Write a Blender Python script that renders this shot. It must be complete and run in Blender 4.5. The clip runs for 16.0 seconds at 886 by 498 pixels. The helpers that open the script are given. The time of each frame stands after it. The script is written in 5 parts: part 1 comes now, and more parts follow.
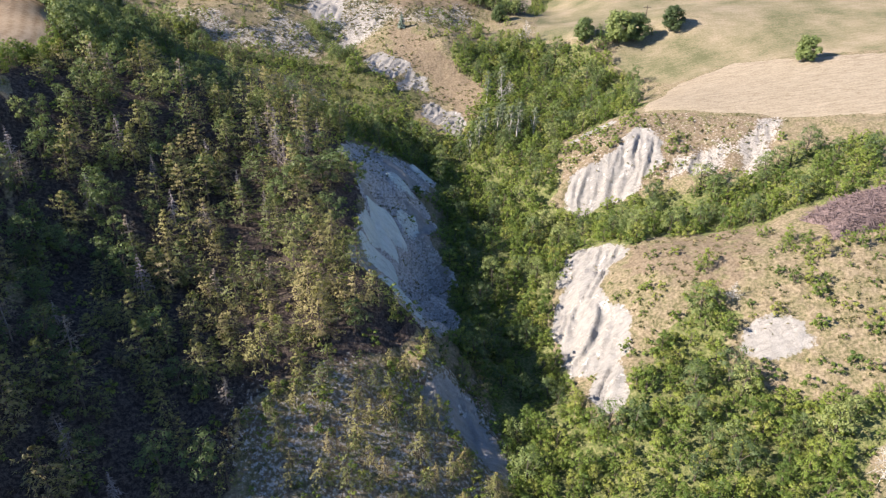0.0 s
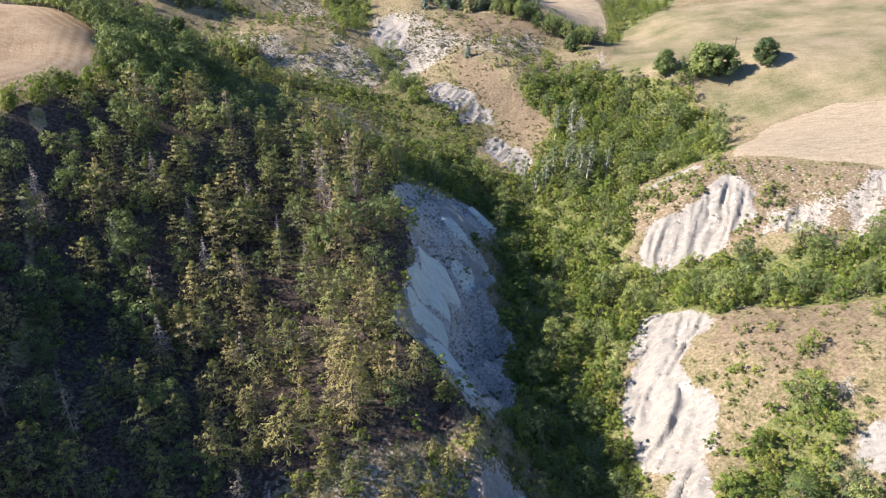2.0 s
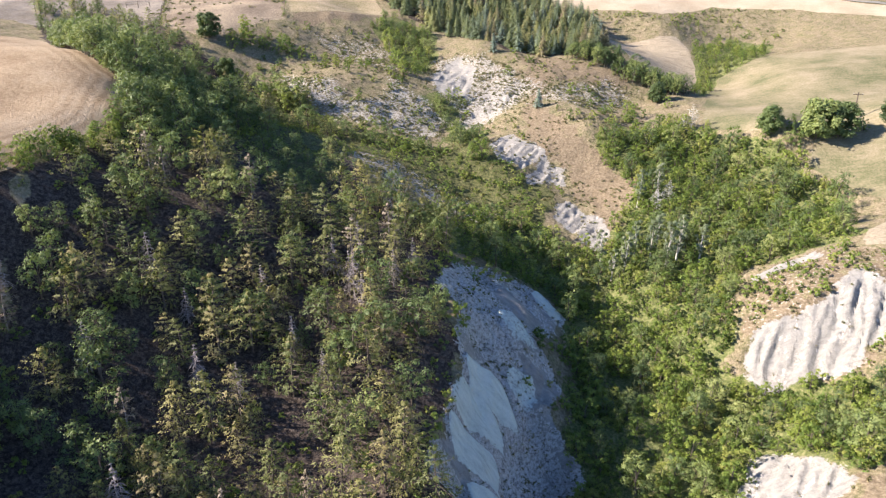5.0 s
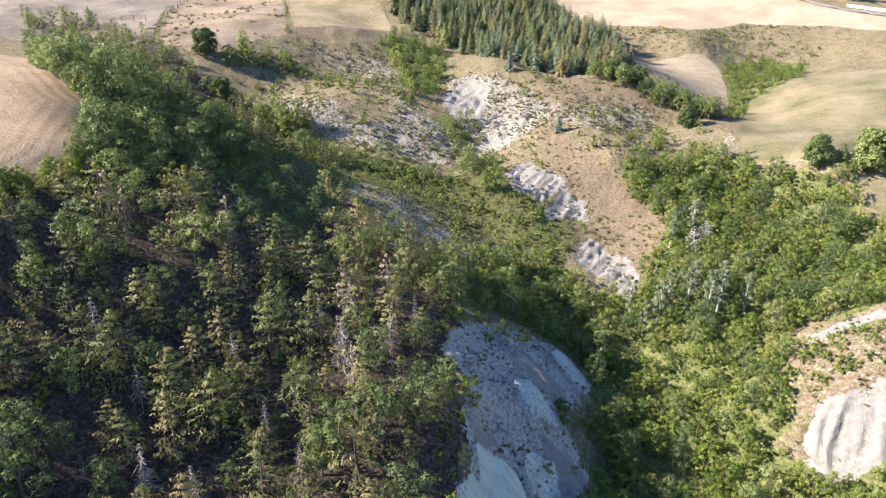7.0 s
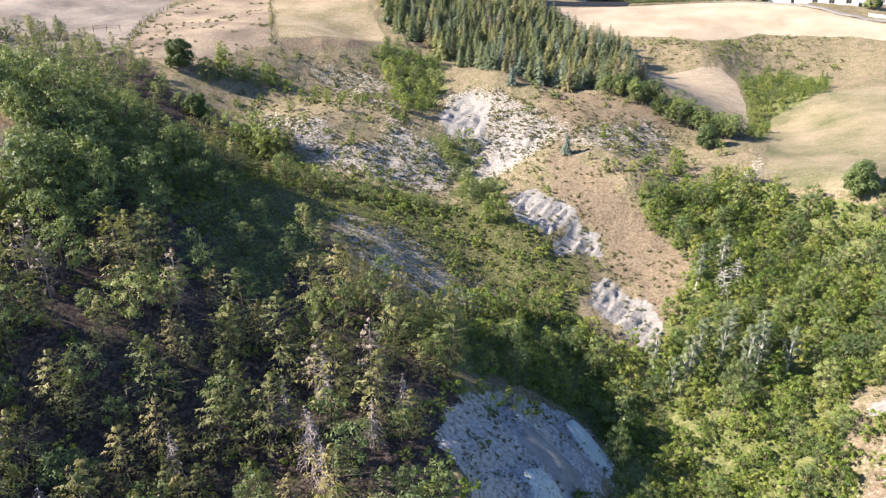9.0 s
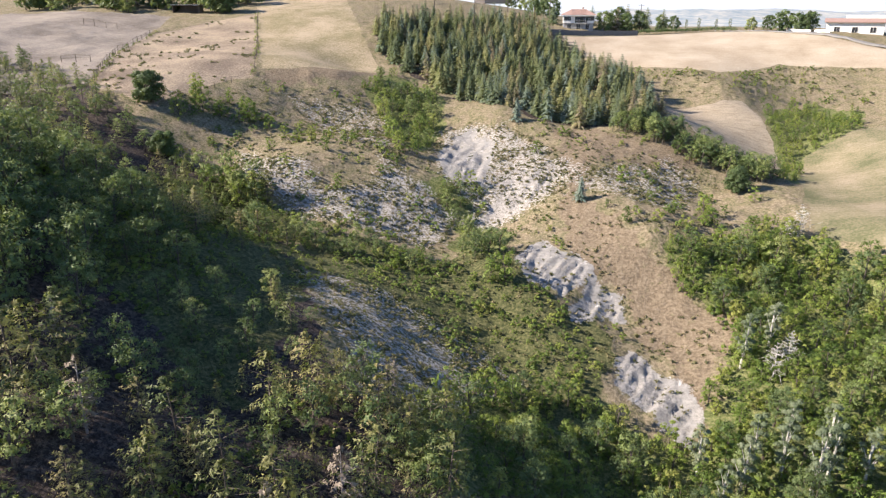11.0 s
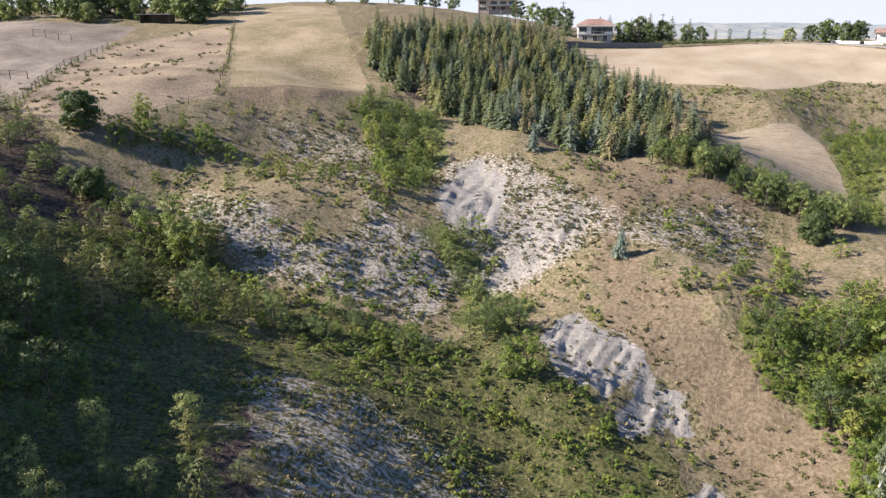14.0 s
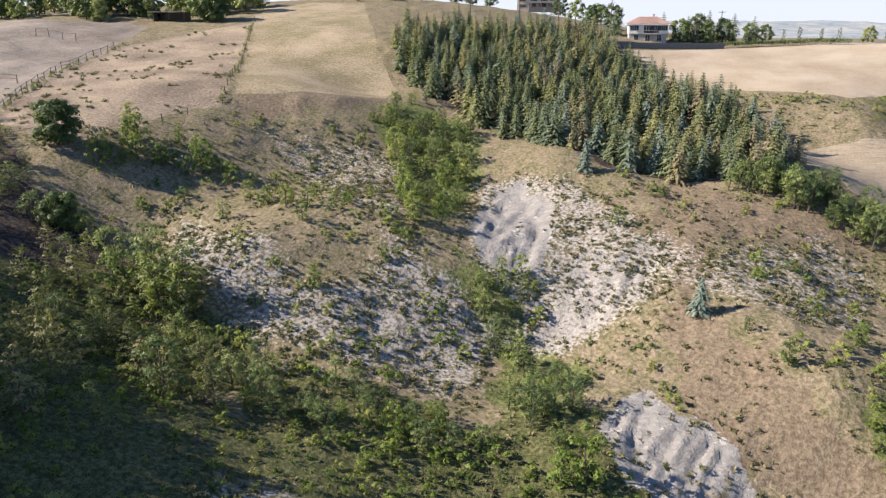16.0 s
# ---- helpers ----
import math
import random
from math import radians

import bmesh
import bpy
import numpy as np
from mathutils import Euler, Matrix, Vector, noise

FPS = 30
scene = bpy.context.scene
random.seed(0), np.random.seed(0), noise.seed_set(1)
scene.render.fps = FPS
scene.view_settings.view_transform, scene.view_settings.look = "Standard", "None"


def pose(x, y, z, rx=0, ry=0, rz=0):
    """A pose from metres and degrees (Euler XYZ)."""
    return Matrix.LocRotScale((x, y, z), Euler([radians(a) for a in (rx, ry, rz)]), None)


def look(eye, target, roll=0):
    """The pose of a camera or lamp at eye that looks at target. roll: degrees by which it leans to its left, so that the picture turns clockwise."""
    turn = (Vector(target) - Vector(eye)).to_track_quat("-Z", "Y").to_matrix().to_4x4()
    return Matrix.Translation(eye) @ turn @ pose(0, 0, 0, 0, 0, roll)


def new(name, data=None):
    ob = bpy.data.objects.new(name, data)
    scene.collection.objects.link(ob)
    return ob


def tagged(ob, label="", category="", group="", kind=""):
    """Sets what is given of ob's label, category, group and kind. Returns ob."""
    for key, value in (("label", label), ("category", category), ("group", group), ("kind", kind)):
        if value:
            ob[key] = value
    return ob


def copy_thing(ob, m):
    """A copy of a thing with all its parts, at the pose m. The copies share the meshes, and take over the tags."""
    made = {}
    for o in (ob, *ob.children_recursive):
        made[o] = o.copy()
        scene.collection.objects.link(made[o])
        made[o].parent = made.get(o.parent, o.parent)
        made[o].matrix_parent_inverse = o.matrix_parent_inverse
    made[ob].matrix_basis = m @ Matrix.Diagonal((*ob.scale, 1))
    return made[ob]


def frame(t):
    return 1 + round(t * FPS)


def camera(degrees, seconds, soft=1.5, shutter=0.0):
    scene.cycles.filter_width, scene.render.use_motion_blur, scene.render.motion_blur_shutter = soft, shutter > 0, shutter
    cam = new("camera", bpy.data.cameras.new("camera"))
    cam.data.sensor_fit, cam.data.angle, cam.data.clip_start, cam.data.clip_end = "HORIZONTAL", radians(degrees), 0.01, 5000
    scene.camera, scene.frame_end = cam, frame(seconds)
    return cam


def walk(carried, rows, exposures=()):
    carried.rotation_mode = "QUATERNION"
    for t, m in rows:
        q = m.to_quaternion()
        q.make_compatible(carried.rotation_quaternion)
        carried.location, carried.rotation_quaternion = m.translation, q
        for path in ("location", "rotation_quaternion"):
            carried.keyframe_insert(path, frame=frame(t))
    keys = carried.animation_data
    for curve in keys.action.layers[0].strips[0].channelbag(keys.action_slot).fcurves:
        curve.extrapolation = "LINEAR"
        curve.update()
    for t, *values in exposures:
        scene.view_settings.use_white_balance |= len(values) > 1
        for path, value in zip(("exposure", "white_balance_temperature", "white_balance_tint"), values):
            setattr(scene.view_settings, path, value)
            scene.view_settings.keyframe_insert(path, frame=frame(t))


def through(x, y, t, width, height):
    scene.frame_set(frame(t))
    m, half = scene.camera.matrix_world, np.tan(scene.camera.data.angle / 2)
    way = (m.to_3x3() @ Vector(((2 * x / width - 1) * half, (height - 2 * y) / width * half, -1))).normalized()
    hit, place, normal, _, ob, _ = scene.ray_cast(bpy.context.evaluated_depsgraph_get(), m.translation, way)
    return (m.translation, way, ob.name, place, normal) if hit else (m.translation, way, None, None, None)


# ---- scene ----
# ---------------------------------------------------------------- camera
cam = camera(65.17, 16.0, soft=1.25)
# seconds, x, y, z, yaw, pitch, roll of a level flight up the ravine
ROWS = [
    (0.0, 0.000, -0.000, 70.000, 0.000, -26.813, -0.173),
    (0.5, -0.010, 2.773, 69.995, 1.825, -26.438, -0.180),
    (1.0, 0.148, 5.564, 69.920, 3.348, -26.005, -0.224),
    (1.5, 0.205, 8.502, 69.929, 4.496, -25.593, -0.242),
    (2.0, 0.221, 11.549, 69.908, 5.593, -25.196, -0.258),
    (2.5, 0.215, 14.621, 69.907, 6.663, -24.793, -0.283),
    (3.0, 0.041, 17.750, 69.938, 7.631, -24.419, -0.240),
    (3.5, -0.111, 21.054, 69.931, 8.762, -23.990, -0.238),
    (4.0, -0.331, 24.418, 69.852, 9.737, -23.526, -0.233),
    (6.5, -2.487, 40.676, 69.923, 12.568, -21.722, -0.136),
    (7.0, -3.084, 43.886, 69.841, 12.502, -21.686, -0.074),
    (7.5, -3.707, 47.097, 69.834, 12.442, -21.683, -0.023),
    (8.0, -4.417, 50.416, 69.836, 12.362, -21.622, 0.010),
    (8.5, -5.055, 53.725, 69.761, 12.347, -21.387, 0.010),
    (9.0, -5.772, 57.198, 69.641, 12.303, -21.136, 0.028),
    (11.5, -9.575, 76.132, 68.895, 12.253, -18.289, 0.104),
    (12.0, -10.370, 80.111, 68.628, 12.261, -17.841, 0.093),
    (12.5, -11.193, 84.104, 68.379, 12.266, -17.837, 0.071),
    (13.0, -12.104, 88.077, 68.216, 12.214, -17.850, 0.067),
    (13.5, -13.010, 92.080, 68.118, 12.199, -17.896, 0.034),
    (14.0, -14.048, 96.145, 68.031, 12.316, -17.916, 0.050),
    (14.5, -15.024, 100.223, 68.034, 13.343, -17.968, 0.005),
    (15.0, -15.933, 104.302, 68.028, 14.356, -17.985, -0.046),
    (15.5, -16.818, 108.383, 68.074, 15.147, -18.026, -0.029),
    (16.0, -17.812, 112.430, 68.028, 15.147, -18.041, 0.019),
]
walk(cam, [(t, pose(x, y, z, 90 + pitch, 0, yaw) @ pose(0, 0, 0, 0, 0, roll)) for t, x, y, z, yaw, pitch, roll in ROWS],
     [(0.0, 1.38, 6400, 15), (4.0, 1.56, 6400, 15), (6.5, 1.66, 6400, 15), (9.0, 1.66, 6400, 15), (12.5, 1.18, 6400, 15), (16.0, 1.14, 6400, 15)])

# ---------------------------------------------------------------- light
SUN_UP, SUN_FROM = 33.0, (-0.968, -0.25)
world = bpy.data.worlds.new("world")
scene.world = world
world.use_nodes = True
wn = world.node_tree.nodes
sky = wn.new("ShaderNodeTexSky")
sky.sky_type, sky.sun_disc = "NISHITA", False
sky.sun_elevation = radians(SUN_UP)
sky.sun_rotation = math.atan2(SUN_FROM[0], SUN_FROM[1])
sky.air_density, sky.dust_density, sky.ozone_density = 1.0, 0.03, 3.5
sky.altitude = 1500
wn["Background"].inputs["Strength"].default_value = 0.085
# clear bluish summer air
tint = wn.new("ShaderNodeMix")
tint.data_type, tint.blend_type = "RGBA", "MULTIPLY"
tint.inputs["Factor"].default_value, tint.inputs["B"].default_value = 1.0, (0.87, 0.91, 0.97, 1)
world.node_tree.links.new(sky.outputs["Color"], tint.inputs["A"])
# thin haze evens the sky out towards the horizon
haze = wn.new("ShaderNodeMix")
haze.data_type, haze.blend_type = "RGBA", "DARKEN"
haze.inputs["Factor"].default_value, haze.inputs["B"].default_value = 1.0, (4.6, 4.95, 5.7, 1)
world.node_tree.links.new(tint.outputs["Result"], haze.inputs["A"])
world.node_tree.links.new(haze.outputs["Result"], wn["Background"].inputs["Color"])
sun = new("sun", bpy.data.lights.new("sun", "SUN"))
sun.data.energy, sun.data.angle, sun.data.color = 5.0, radians(0.6), (1.0, 0.88, 0.73)
c_up = math.cos(radians(SUN_UP))
sun.matrix_world = look((SUN_FROM[0] * c_up, SUN_FROM[1] * c_up, math.sin(radians(SUN_UP))), (0, 0, 0))

# ---------------------------------------------------------------- small maths
rng = np.random.default_rng(7)


def smooth(e0, e1, v):
    k = np.clip((v - e0) / (e1 - e0), 0, 1)
    return k * k * (3 - 2 * k)


def lattice(i, j, seed):
    n = (i.astype(np.int64) * 374761393 + j.astype(np.int64) * 668265263 + seed * 982451653) & 0xFFFFFFFF
    n = ((n ^ (n >> 13)) * 1274126177) & 0xFFFFFFFF
    return ((n ^ (n >> 16)) & 0xFFFF) / 65535.0


def vnoise(x, y, seed=0):
    """Smooth value noise, 0 to 1, with one cell a unit."""
    i, j = np.floor(x), np.floor(y)
    u, v = x - i, y - j
    u, v = u * u * (3 - 2 * u), v * v * (3 - 2 * v)
    a, b = lattice(i, j, seed), lattice(i + 1, j, seed)
    c, d = lattice(i, j + 1, seed), lattice(i + 1, j + 1, seed)
    return (a * (1 - u) + b * u) * (1 - v) + (c * (1 - u) + d * u) * v


def fbm(x, y, seed=0, octaves=3):
    s, amp, tot = 0.0, 1.0, 0.0
    for k in range(octaves):
        s = s + amp * vnoise(x * 2**k, y * 2**k, seed + 17 * k)
        tot += amp
        amp *= 0.5
    return s / tot


def inside_depth(poly, x, y):
    """Signed distance in metres to a plan outline, positive inside."""
    x, y = np.asarray(x, float), np.asarray(y, float)
    xs, ys = [p[0] for p in poly], [p[1] for p in poly]
    close = (x > min(xs) - 6) & (x < max(xs) + 6) & (y > min(ys) - 6) & (y < max(ys) + 6)
    if not close.all():
        deep = np.full(x.shape, -9.0)
        if close.any():
            deep[close] = inside_depth(poly, x[close], y[close])
        return deep
    dist, odd = np.full(x.shape, 1e9), np.zeros(x.shape, bool)
    for (x1, y1), (x2, y2) in zip(poly, poly[1:] + poly[:1]):
        dx, dy = x2 - x1, y2 - y1
        k = np.clip(((x - x1) * dx + (y - y1) * dy) / (dx * dx + dy * dy + 1e-9), 0, 1)
        dist = np.minimum(dist, np.hypot(x - x1 - k * dx, y - y1 - k * dy))
        odd ^= ((y1 > y) != (y2 > y)) & (x < dx * (y - y1) / (dy + 1e-12) + x1)
    return np.where(odd, dist, -dist)


# ---------------------------------------------------------------- materials
def material(name):
    m = bpy.data.materials.new(name)
    m.use_nodes = True
    return m, m.node_tree.nodes, m.node_tree.links


def ramp_node(nodes, links, source, stops):
    r = nodes.new("ShaderNodeValToRGB")
    els = r.color_ramp.elements
    els[0].position, els[0].color = stops[0][0], (*stops[0][1], 1)
    els[1].position, els[1].color = stops[-1][0], (*stops[-1][1], 1)
    for p, c in stops[1:-1]:
        els.new(p).color = (*c, 1)
    links.new(source, r.inputs["Fac"])
    return r.outputs["Color"]


def noise_node(nodes, links, coords, scale, detail=4.0, rough=0.55, stretch=None):
    if stretch:
        mp = nodes.new("ShaderNodeMapping")
        mp.inputs["Scale"].default_value = stretch[:3]
        mp.inputs["Rotation"].default_value = (0, 0, radians(stretch[3]) if len(stretch) > 3 else 0)
        links.new(coords, mp.inputs["Vector"])
        coords = mp.outputs["Vector"]
    n = nodes.new("ShaderNodeTexNoise")
    n.inputs["Scale"].default_value, n.inputs["Detail"].default_value, n.inputs["Roughness"].default_value = scale, detail, rough
    links.new(coords, n.inputs["Vector"])
    return n.outputs["Fac"]


def mix_node(nodes, links, fac, a, b, blend="MIX"):
    m = nodes.new("ShaderNodeMix")
    m.data_type, m.blend_type = "RGBA", blend
    for socket, v in ((m.inputs["Factor"], fac), (m.inputs["A"], a), (m.inputs["B"], b)):
        if isinstance(v, (int, float)):
            socket.default_value = v
        elif isinstance(v, tuple):
            socket.default_value = (*v, 1)
        else:
            links.new(v, socket)
    return m.outputs["Result"]


def maths(nodes, links, op, a, b=0.0, c=None, clamp=False):
    m = nodes.new("ShaderNodeMath")
    m.operation, m.use_clamp = op, clamp
    for k, v in enumerate((a, b) if c is None else (a, b, c)):
        if isinstance(v, (int, float)):
            m.inputs[k].default_value = v
        else:
            links.new(v, m.inputs[k])
    return m.outputs["Value"]


def plain(name, dark, light, rough=0.8, scale=3.0, bump=0.15, metal=0.0, fine=25.0):
    """A painted, wooden or stone surface with stains and grain."""
    m, nodes, links = material(name)
    tc = nodes.new("ShaderNodeTexCoord").outputs["Object"]
    big, small = noise_node(nodes, links, tc, scale, 5), noise_node(nodes, links, tc, fine, 3)
    f = maths(nodes, links, "MULTIPLY_ADD", small, 0.4, maths(nodes, links, "MULTIPLY", big, 0.6))
    col = ramp_node(nodes, links, f, [(0.35, dark), (0.65, light)])
    b = nodes["Principled BSDF"]
    links.new(col, b.inputs["Base Color"])
    b.inputs["Roughness"].default_value, b.inputs["Metallic"].default_value = rough, metal
    bp = nodes.new("ShaderNodeBump")
    bp.inputs["Strength"].default_value, bp.inputs["Distance"].default_value = bump, 0.05
    links.new(f, bp.inputs["Height"])
    links.new(bp.outputs["Normal"], b.inputs["Normal"])
    return m


def foliage(name, stops, through=0.3, rough=0.55):
    """Leaves: tone changes from tree to tree and from leaf to leaf."""
    m, nodes, links = material(name)
    tone = nodes.new("ShaderNodeAttribute")
    tone.attribute_name = "tone"
    info, geo = nodes.new("ShaderNodeObjectInfo"), nodes.new("ShaderNodeNewGeometry")
    tree = maths(nodes, links, "FRACT", maths(nodes, links, "ADD", tone.outputs["Fac"], info.outputs["Random"]))
    leaf = maths(nodes, links, "MULTIPLY_ADD", geo.outputs["Random Per Island"], 0.22, -0.11)
    f = maths(nodes, links, "ADD", tree, leaf, clamp=True)
    col = ramp_node(nodes, links, f, stops)
    b = nodes["Principled BSDF"]
    links.new(col, b.inputs["Base Color"])
    b.inputs["Roughness"].default_value = rough
    b.inputs["Specular IOR Level"].default_value = 0.25
    tr = nodes.new("ShaderNodeBsdfTranslucent")
    links.new(mix_node(nodes, links, 0.55, col, (0.31, 0.40, 0.07)), tr.inputs["Color"])
    mx = nodes.new("ShaderNodeMixShader")
    mx.inputs["Fac"].default_value = through
    links.new(b.outputs["BSDF"], mx.inputs[1])
    links.new(tr.outputs["BSDF"], mx.inputs[2])
    links.new(mx.outputs["Shader"], nodes["Material Output"].inputs["Surface"])
    return m


M_PINE = foliage("pine_needles", [(0.0, (0.090, 0.119, 0.046)), (0.35, (0.174, 0.182, 0.068)), (0.7, (0.241, 0.226, 0.084)), (0.9, (0.274, 0.237, 0.100)), (1.0, (0.258, 0.215, 0.120))], 0.3)
M_BROWN = foliage("dying_needles", [(0.0, (0.145, 0.113, 0.085)), (0.5, (0.221, 0.176, 0.132)), (1.0, (0.281, 0.235, 0.187))], 0.12)
M_LEAF = foliage("broad_leaves", [(0.0, (0.056, 0.086, 0.038)), (0.5, (0.113, 0.159, 0.061)), (0.85, (0.191, 0.241, 0.081)), (1.0, (0.277, 0.307, 0.113))], 0.24)
M_BUSH = foliage("shrub_leaves", [(0.0, (0.069, 0.116, 0.028)), (0.45, (0.146, 0.207, 0.043)), (0.8, (0.205, 0.259, 0.051)), (1.0, (0.264, 0.275, 0.075))], 0.32)
M_SPRUCE = foliage("spruce_needles", [(0.0, (0.216, 0.270, 0.238)), (0.16, (0.140, 0.178, 0.113)), (0.5, (0.189, 0.216, 0.104)), (0.8, (0.292, 0.286, 0.127)), (0.93, (0.292, 0.254, 0.151)), (1.0, (0.259, 0.205, 0.162))], 0.28)
M_BLUE = foliage("blue_spruce_needles", [(0.0, (0.14, 0.19, 0.155)), (1.0, (0.21, 0.26, 0.205))], 0.1)
M_PALE = foliage("pale_leaves", [(0.0, (0.108, 0.144, 0.082)), (0.6, (0.169, 0.205, 0.121)), (1.0, (0.223, 0.251, 0.160))], 0.2)
M_TUFT = foliage("tussock_grass", [(0.0, (0.075, 0.085, 0.038)), (0.5, (0.14, 0.135, 0.064)), (1.0, (0.255, 0.215, 0.125))], 0.15, 0.8)
M_BARK = plain("bark", (0.055, 0.043, 0.034), (0.15, 0.125, 0.10), 0.9, 4, 0.5)
M_PALEBARK = plain("pale_bark", (0.30, 0.29, 0.26), (0.55, 0.53, 0.48), 0.8, 5, 0.3)
M_DEAD = plain("dead_wood", (0.18, 0.155, 0.152), (0.36, 0.32, 0.31), 0.9, 4, 0.4)
M_BRUSH = plain("cut_brush", (0.085, 0.060, 0.062), (0.25, 0.19, 0.185), 0.95, 6, 0.4)
M_POST = plain("weathered_post", (0.07, 0.055, 0.042), (0.16, 0.13, 0.10), 0.9, 6, 0.4)
M_WALL = plain("white_render", (0.62, 0.60, 0.56), (0.80, 0.79, 0.76), 0.9, 0.8, 0.1)
M_WALLGREY = plain("grey_base_render", (0.30, 0.29, 0.28), (0.42, 0.41, 0.39), 0.9, 0.8, 0.1)
M_WALLBEIGE = plain("beige_render", (0.52, 0.42, 0.34), (0.66, 0.55, 0.46), 0.9, 0.8, 0.1)
M_BRICKROOF = plain("clay_roof_tiles", (0.24, 0.15, 0.12), (0.38, 0.26, 0.215), 0.85, 2.0, 0.5)
M_GREYROOF = plain("grey_roof_sheets", (0.30, 0.31, 0.32), (0.46, 0.46, 0.46), 0.6, 1.2, 0.2)
M_DARK = plain("dark_opening", (0.015, 0.016, 0.018), (0.035, 0.036, 0.040), 0.35, 2.0, 0.05)
M_SHUTTER = plain("dark_green_shutter", (0.020, 0.030, 0.026), (0.045, 0.058, 0.050), 0.7, 4, 0.1)
M_CONCRETE = plain("concrete", (0.34, 0.33, 0.31), (0.52, 0.50, 0.47), 0.9, 1.5, 0.3)
M_STONEWALL = plain("dark_wall_stone", (0.10, 0.10, 0.10), (0.19, 0.185, 0.18), 0.95, 2.5, 0.5)
M_ASPHALT = plain("asphalt", (0.16, 0.155, 0.15), (0.24, 0.235, 0.225), 0.9, 0.6, 0.2)
# distance haze is mixed into this pale blue-green, no real air is modelled
M_HAZE = plain("haze_tinted_hillside", (0.15, 0.21, 0.25), (0.37, 0.37, 0.34), 1.0, 0.010, 0.0, fine=0.04)


def ground_material():
    m, nodes, links = material("hillside_ground")
    tc = nodes.new("ShaderNodeTexCoord").outputs["Object"]

    def cover(name):
        a = nodes.new("ShaderNodeAttribute")
        a.attribute_name = name
        return a.outputs["Fac"]

    n_big = noise_node(nodes, links, tc, 0.10, 5)
    n_mid = noise_node(nodes, links, tc, 0.55, 5, 0.6)
    n_fine = noise_node(nodes, links, tc, 2.6, 4, 0.65)
    n_grit = noise_node(nodes, links, tc, 9.0, 3, 0.7)

    def broken(mask, source, width=0.9, lo=0.42, hi=0.58):
        """A cover's mask with an edge that breaks up along the given pattern."""
        s = maths(nodes, links, "MULTIPLY_ADD", maths(nodes, links, "SUBTRACT", source, 0.5), width, mask)
        r = nodes.new("ShaderNodeMapRange")
        r.interpolation_type = "SMOOTHSTEP"
        r.inputs["From Min"].default_value, r.inputs["From Max"].default_value = lo, hi
        links.new(s, r.inputs["Value"])
        return r.outputs["Result"]

    fine2 = maths(nodes, links, "MULTIPLY_ADD", n_grit, 0.4, maths(nodes, links, "MULTIPLY", n_fine, 0.6))
    spread = nodes.new("ShaderNodeMapRange")
    spread.inputs["From Min"].default_value, spread.inputs["From Max"].default_value = 0.38, 0.62
    spread.inputs["To Min"].default_value, spread.inputs["To Max"].default_value = 0.24, 0.76
    links.new(fine2, spread.inputs["Value"])
    fine2 = spread.outputs["Result"]
    grass = ramp_node(nodes, links, fine2, [(0.30, (0.085, 0.086, 0.042)), (0.48, (0.155, 0.142, 0.078)), (0.66, (0.255, 0.215, 0.135))])
    dry = ramp_node(nodes, links, fine2, [(0.30, (0.135, 0.112, 0.072)), (0.5, (0.215, 0.178, 0.118)), (0.68, (0.305, 0.252, 0.172))])
    patchy = nodes.new("ShaderNodeMapRange")
    patchy.inputs["From Min"].default_value, patchy.inputs["From Max"].default_value = 0.42, 0.58
    links.new(n_mid, patchy.inputs["Value"])
    col = mix_node(nodes, links, patchy.outputs["Result"], grass, dry)

    lush = ramp_node(nodes, links, fine2, [(0.3, (0.064, 0.081, 0.030)), (0.5, (0.128, 0.146, 0.053)), (0.7, (0.217, 0.212, 0.102))])
    col = mix_node(nodes, links, broken(cover("lush"), n_mid), col, lush)
    litter = ramp_node(nodes, links, fine2, [(0.3, (0.026, 0.021, 0.019)), (0.5, (0.060, 0.048, 0.042)), (0.7, (0.120, 0.098, 0.083))])
    col = mix_node(nodes, links, broken(cover("litter"), n_mid), col, litter)
    rust = ramp_node(nodes, links, fine2, [(0.3, (0.119, 0.092, 0.063)), (0.5, (0.182, 0.145, 0.099)), (0.7, (0.254, 0.208, 0.147))])
    col = mix_node(nodes, links, broken(cover("rust"), n_mid, 1.1), col, rust)

    # slope grass, darkened in colour for the ridge shade that falls there
    shaded_grass = ramp_node(nodes, links, fine2, [(0.3, (0.038, 0.048, 0.020)), (0.5, (0.085, 0.092, 0.038)), (0.7, (0.165, 0.155, 0.075))])
    col = mix_node(nodes, links, broken(cover("shaded_grass"), n_mid), col, shaded_grass)

    # fields: drilled lines and tracks show as stretched streaks
    streak = noise_node(nodes, links, tc, 1.0, 6, 0.65, (0.35, 1.5, 1, 12))
    swath = maths(nodes, links, "SINE", maths(nodes, links, "MULTIPLY_ADD", cover("swath"), 3.9, maths(nodes, links, "MULTIPLY", n_mid, 1.3)))
    f2 = maths(nodes, links, "MULTIPLY_ADD", streak, 0.18, maths(nodes, links, "MULTIPLY_ADD", n_fine, 0.30, maths(nodes, links, "MULTIPLY", n_big, 0.52)))
    rim = nodes.new("ShaderNodeMapRange")
    for k, v in (("From Min", 4.0), ("From Max", 8.0), ("To Min", 0.5), ("To Max", 0.08)):
        rim.inputs[k].default_value = v
    links.new(cover("swath"), rim.inputs["Value"])
    straw = ramp_node(nodes, links, f2, [(0.38, (0.292, 0.237, 0.168)), (0.5, (0.374, 0.314, 0.232)), (0.62, (0.439, 0.378, 0.292))])
    col = mix_node(nodes, links, broken(cover("straw"), n_fine, 0.35), col, straw)
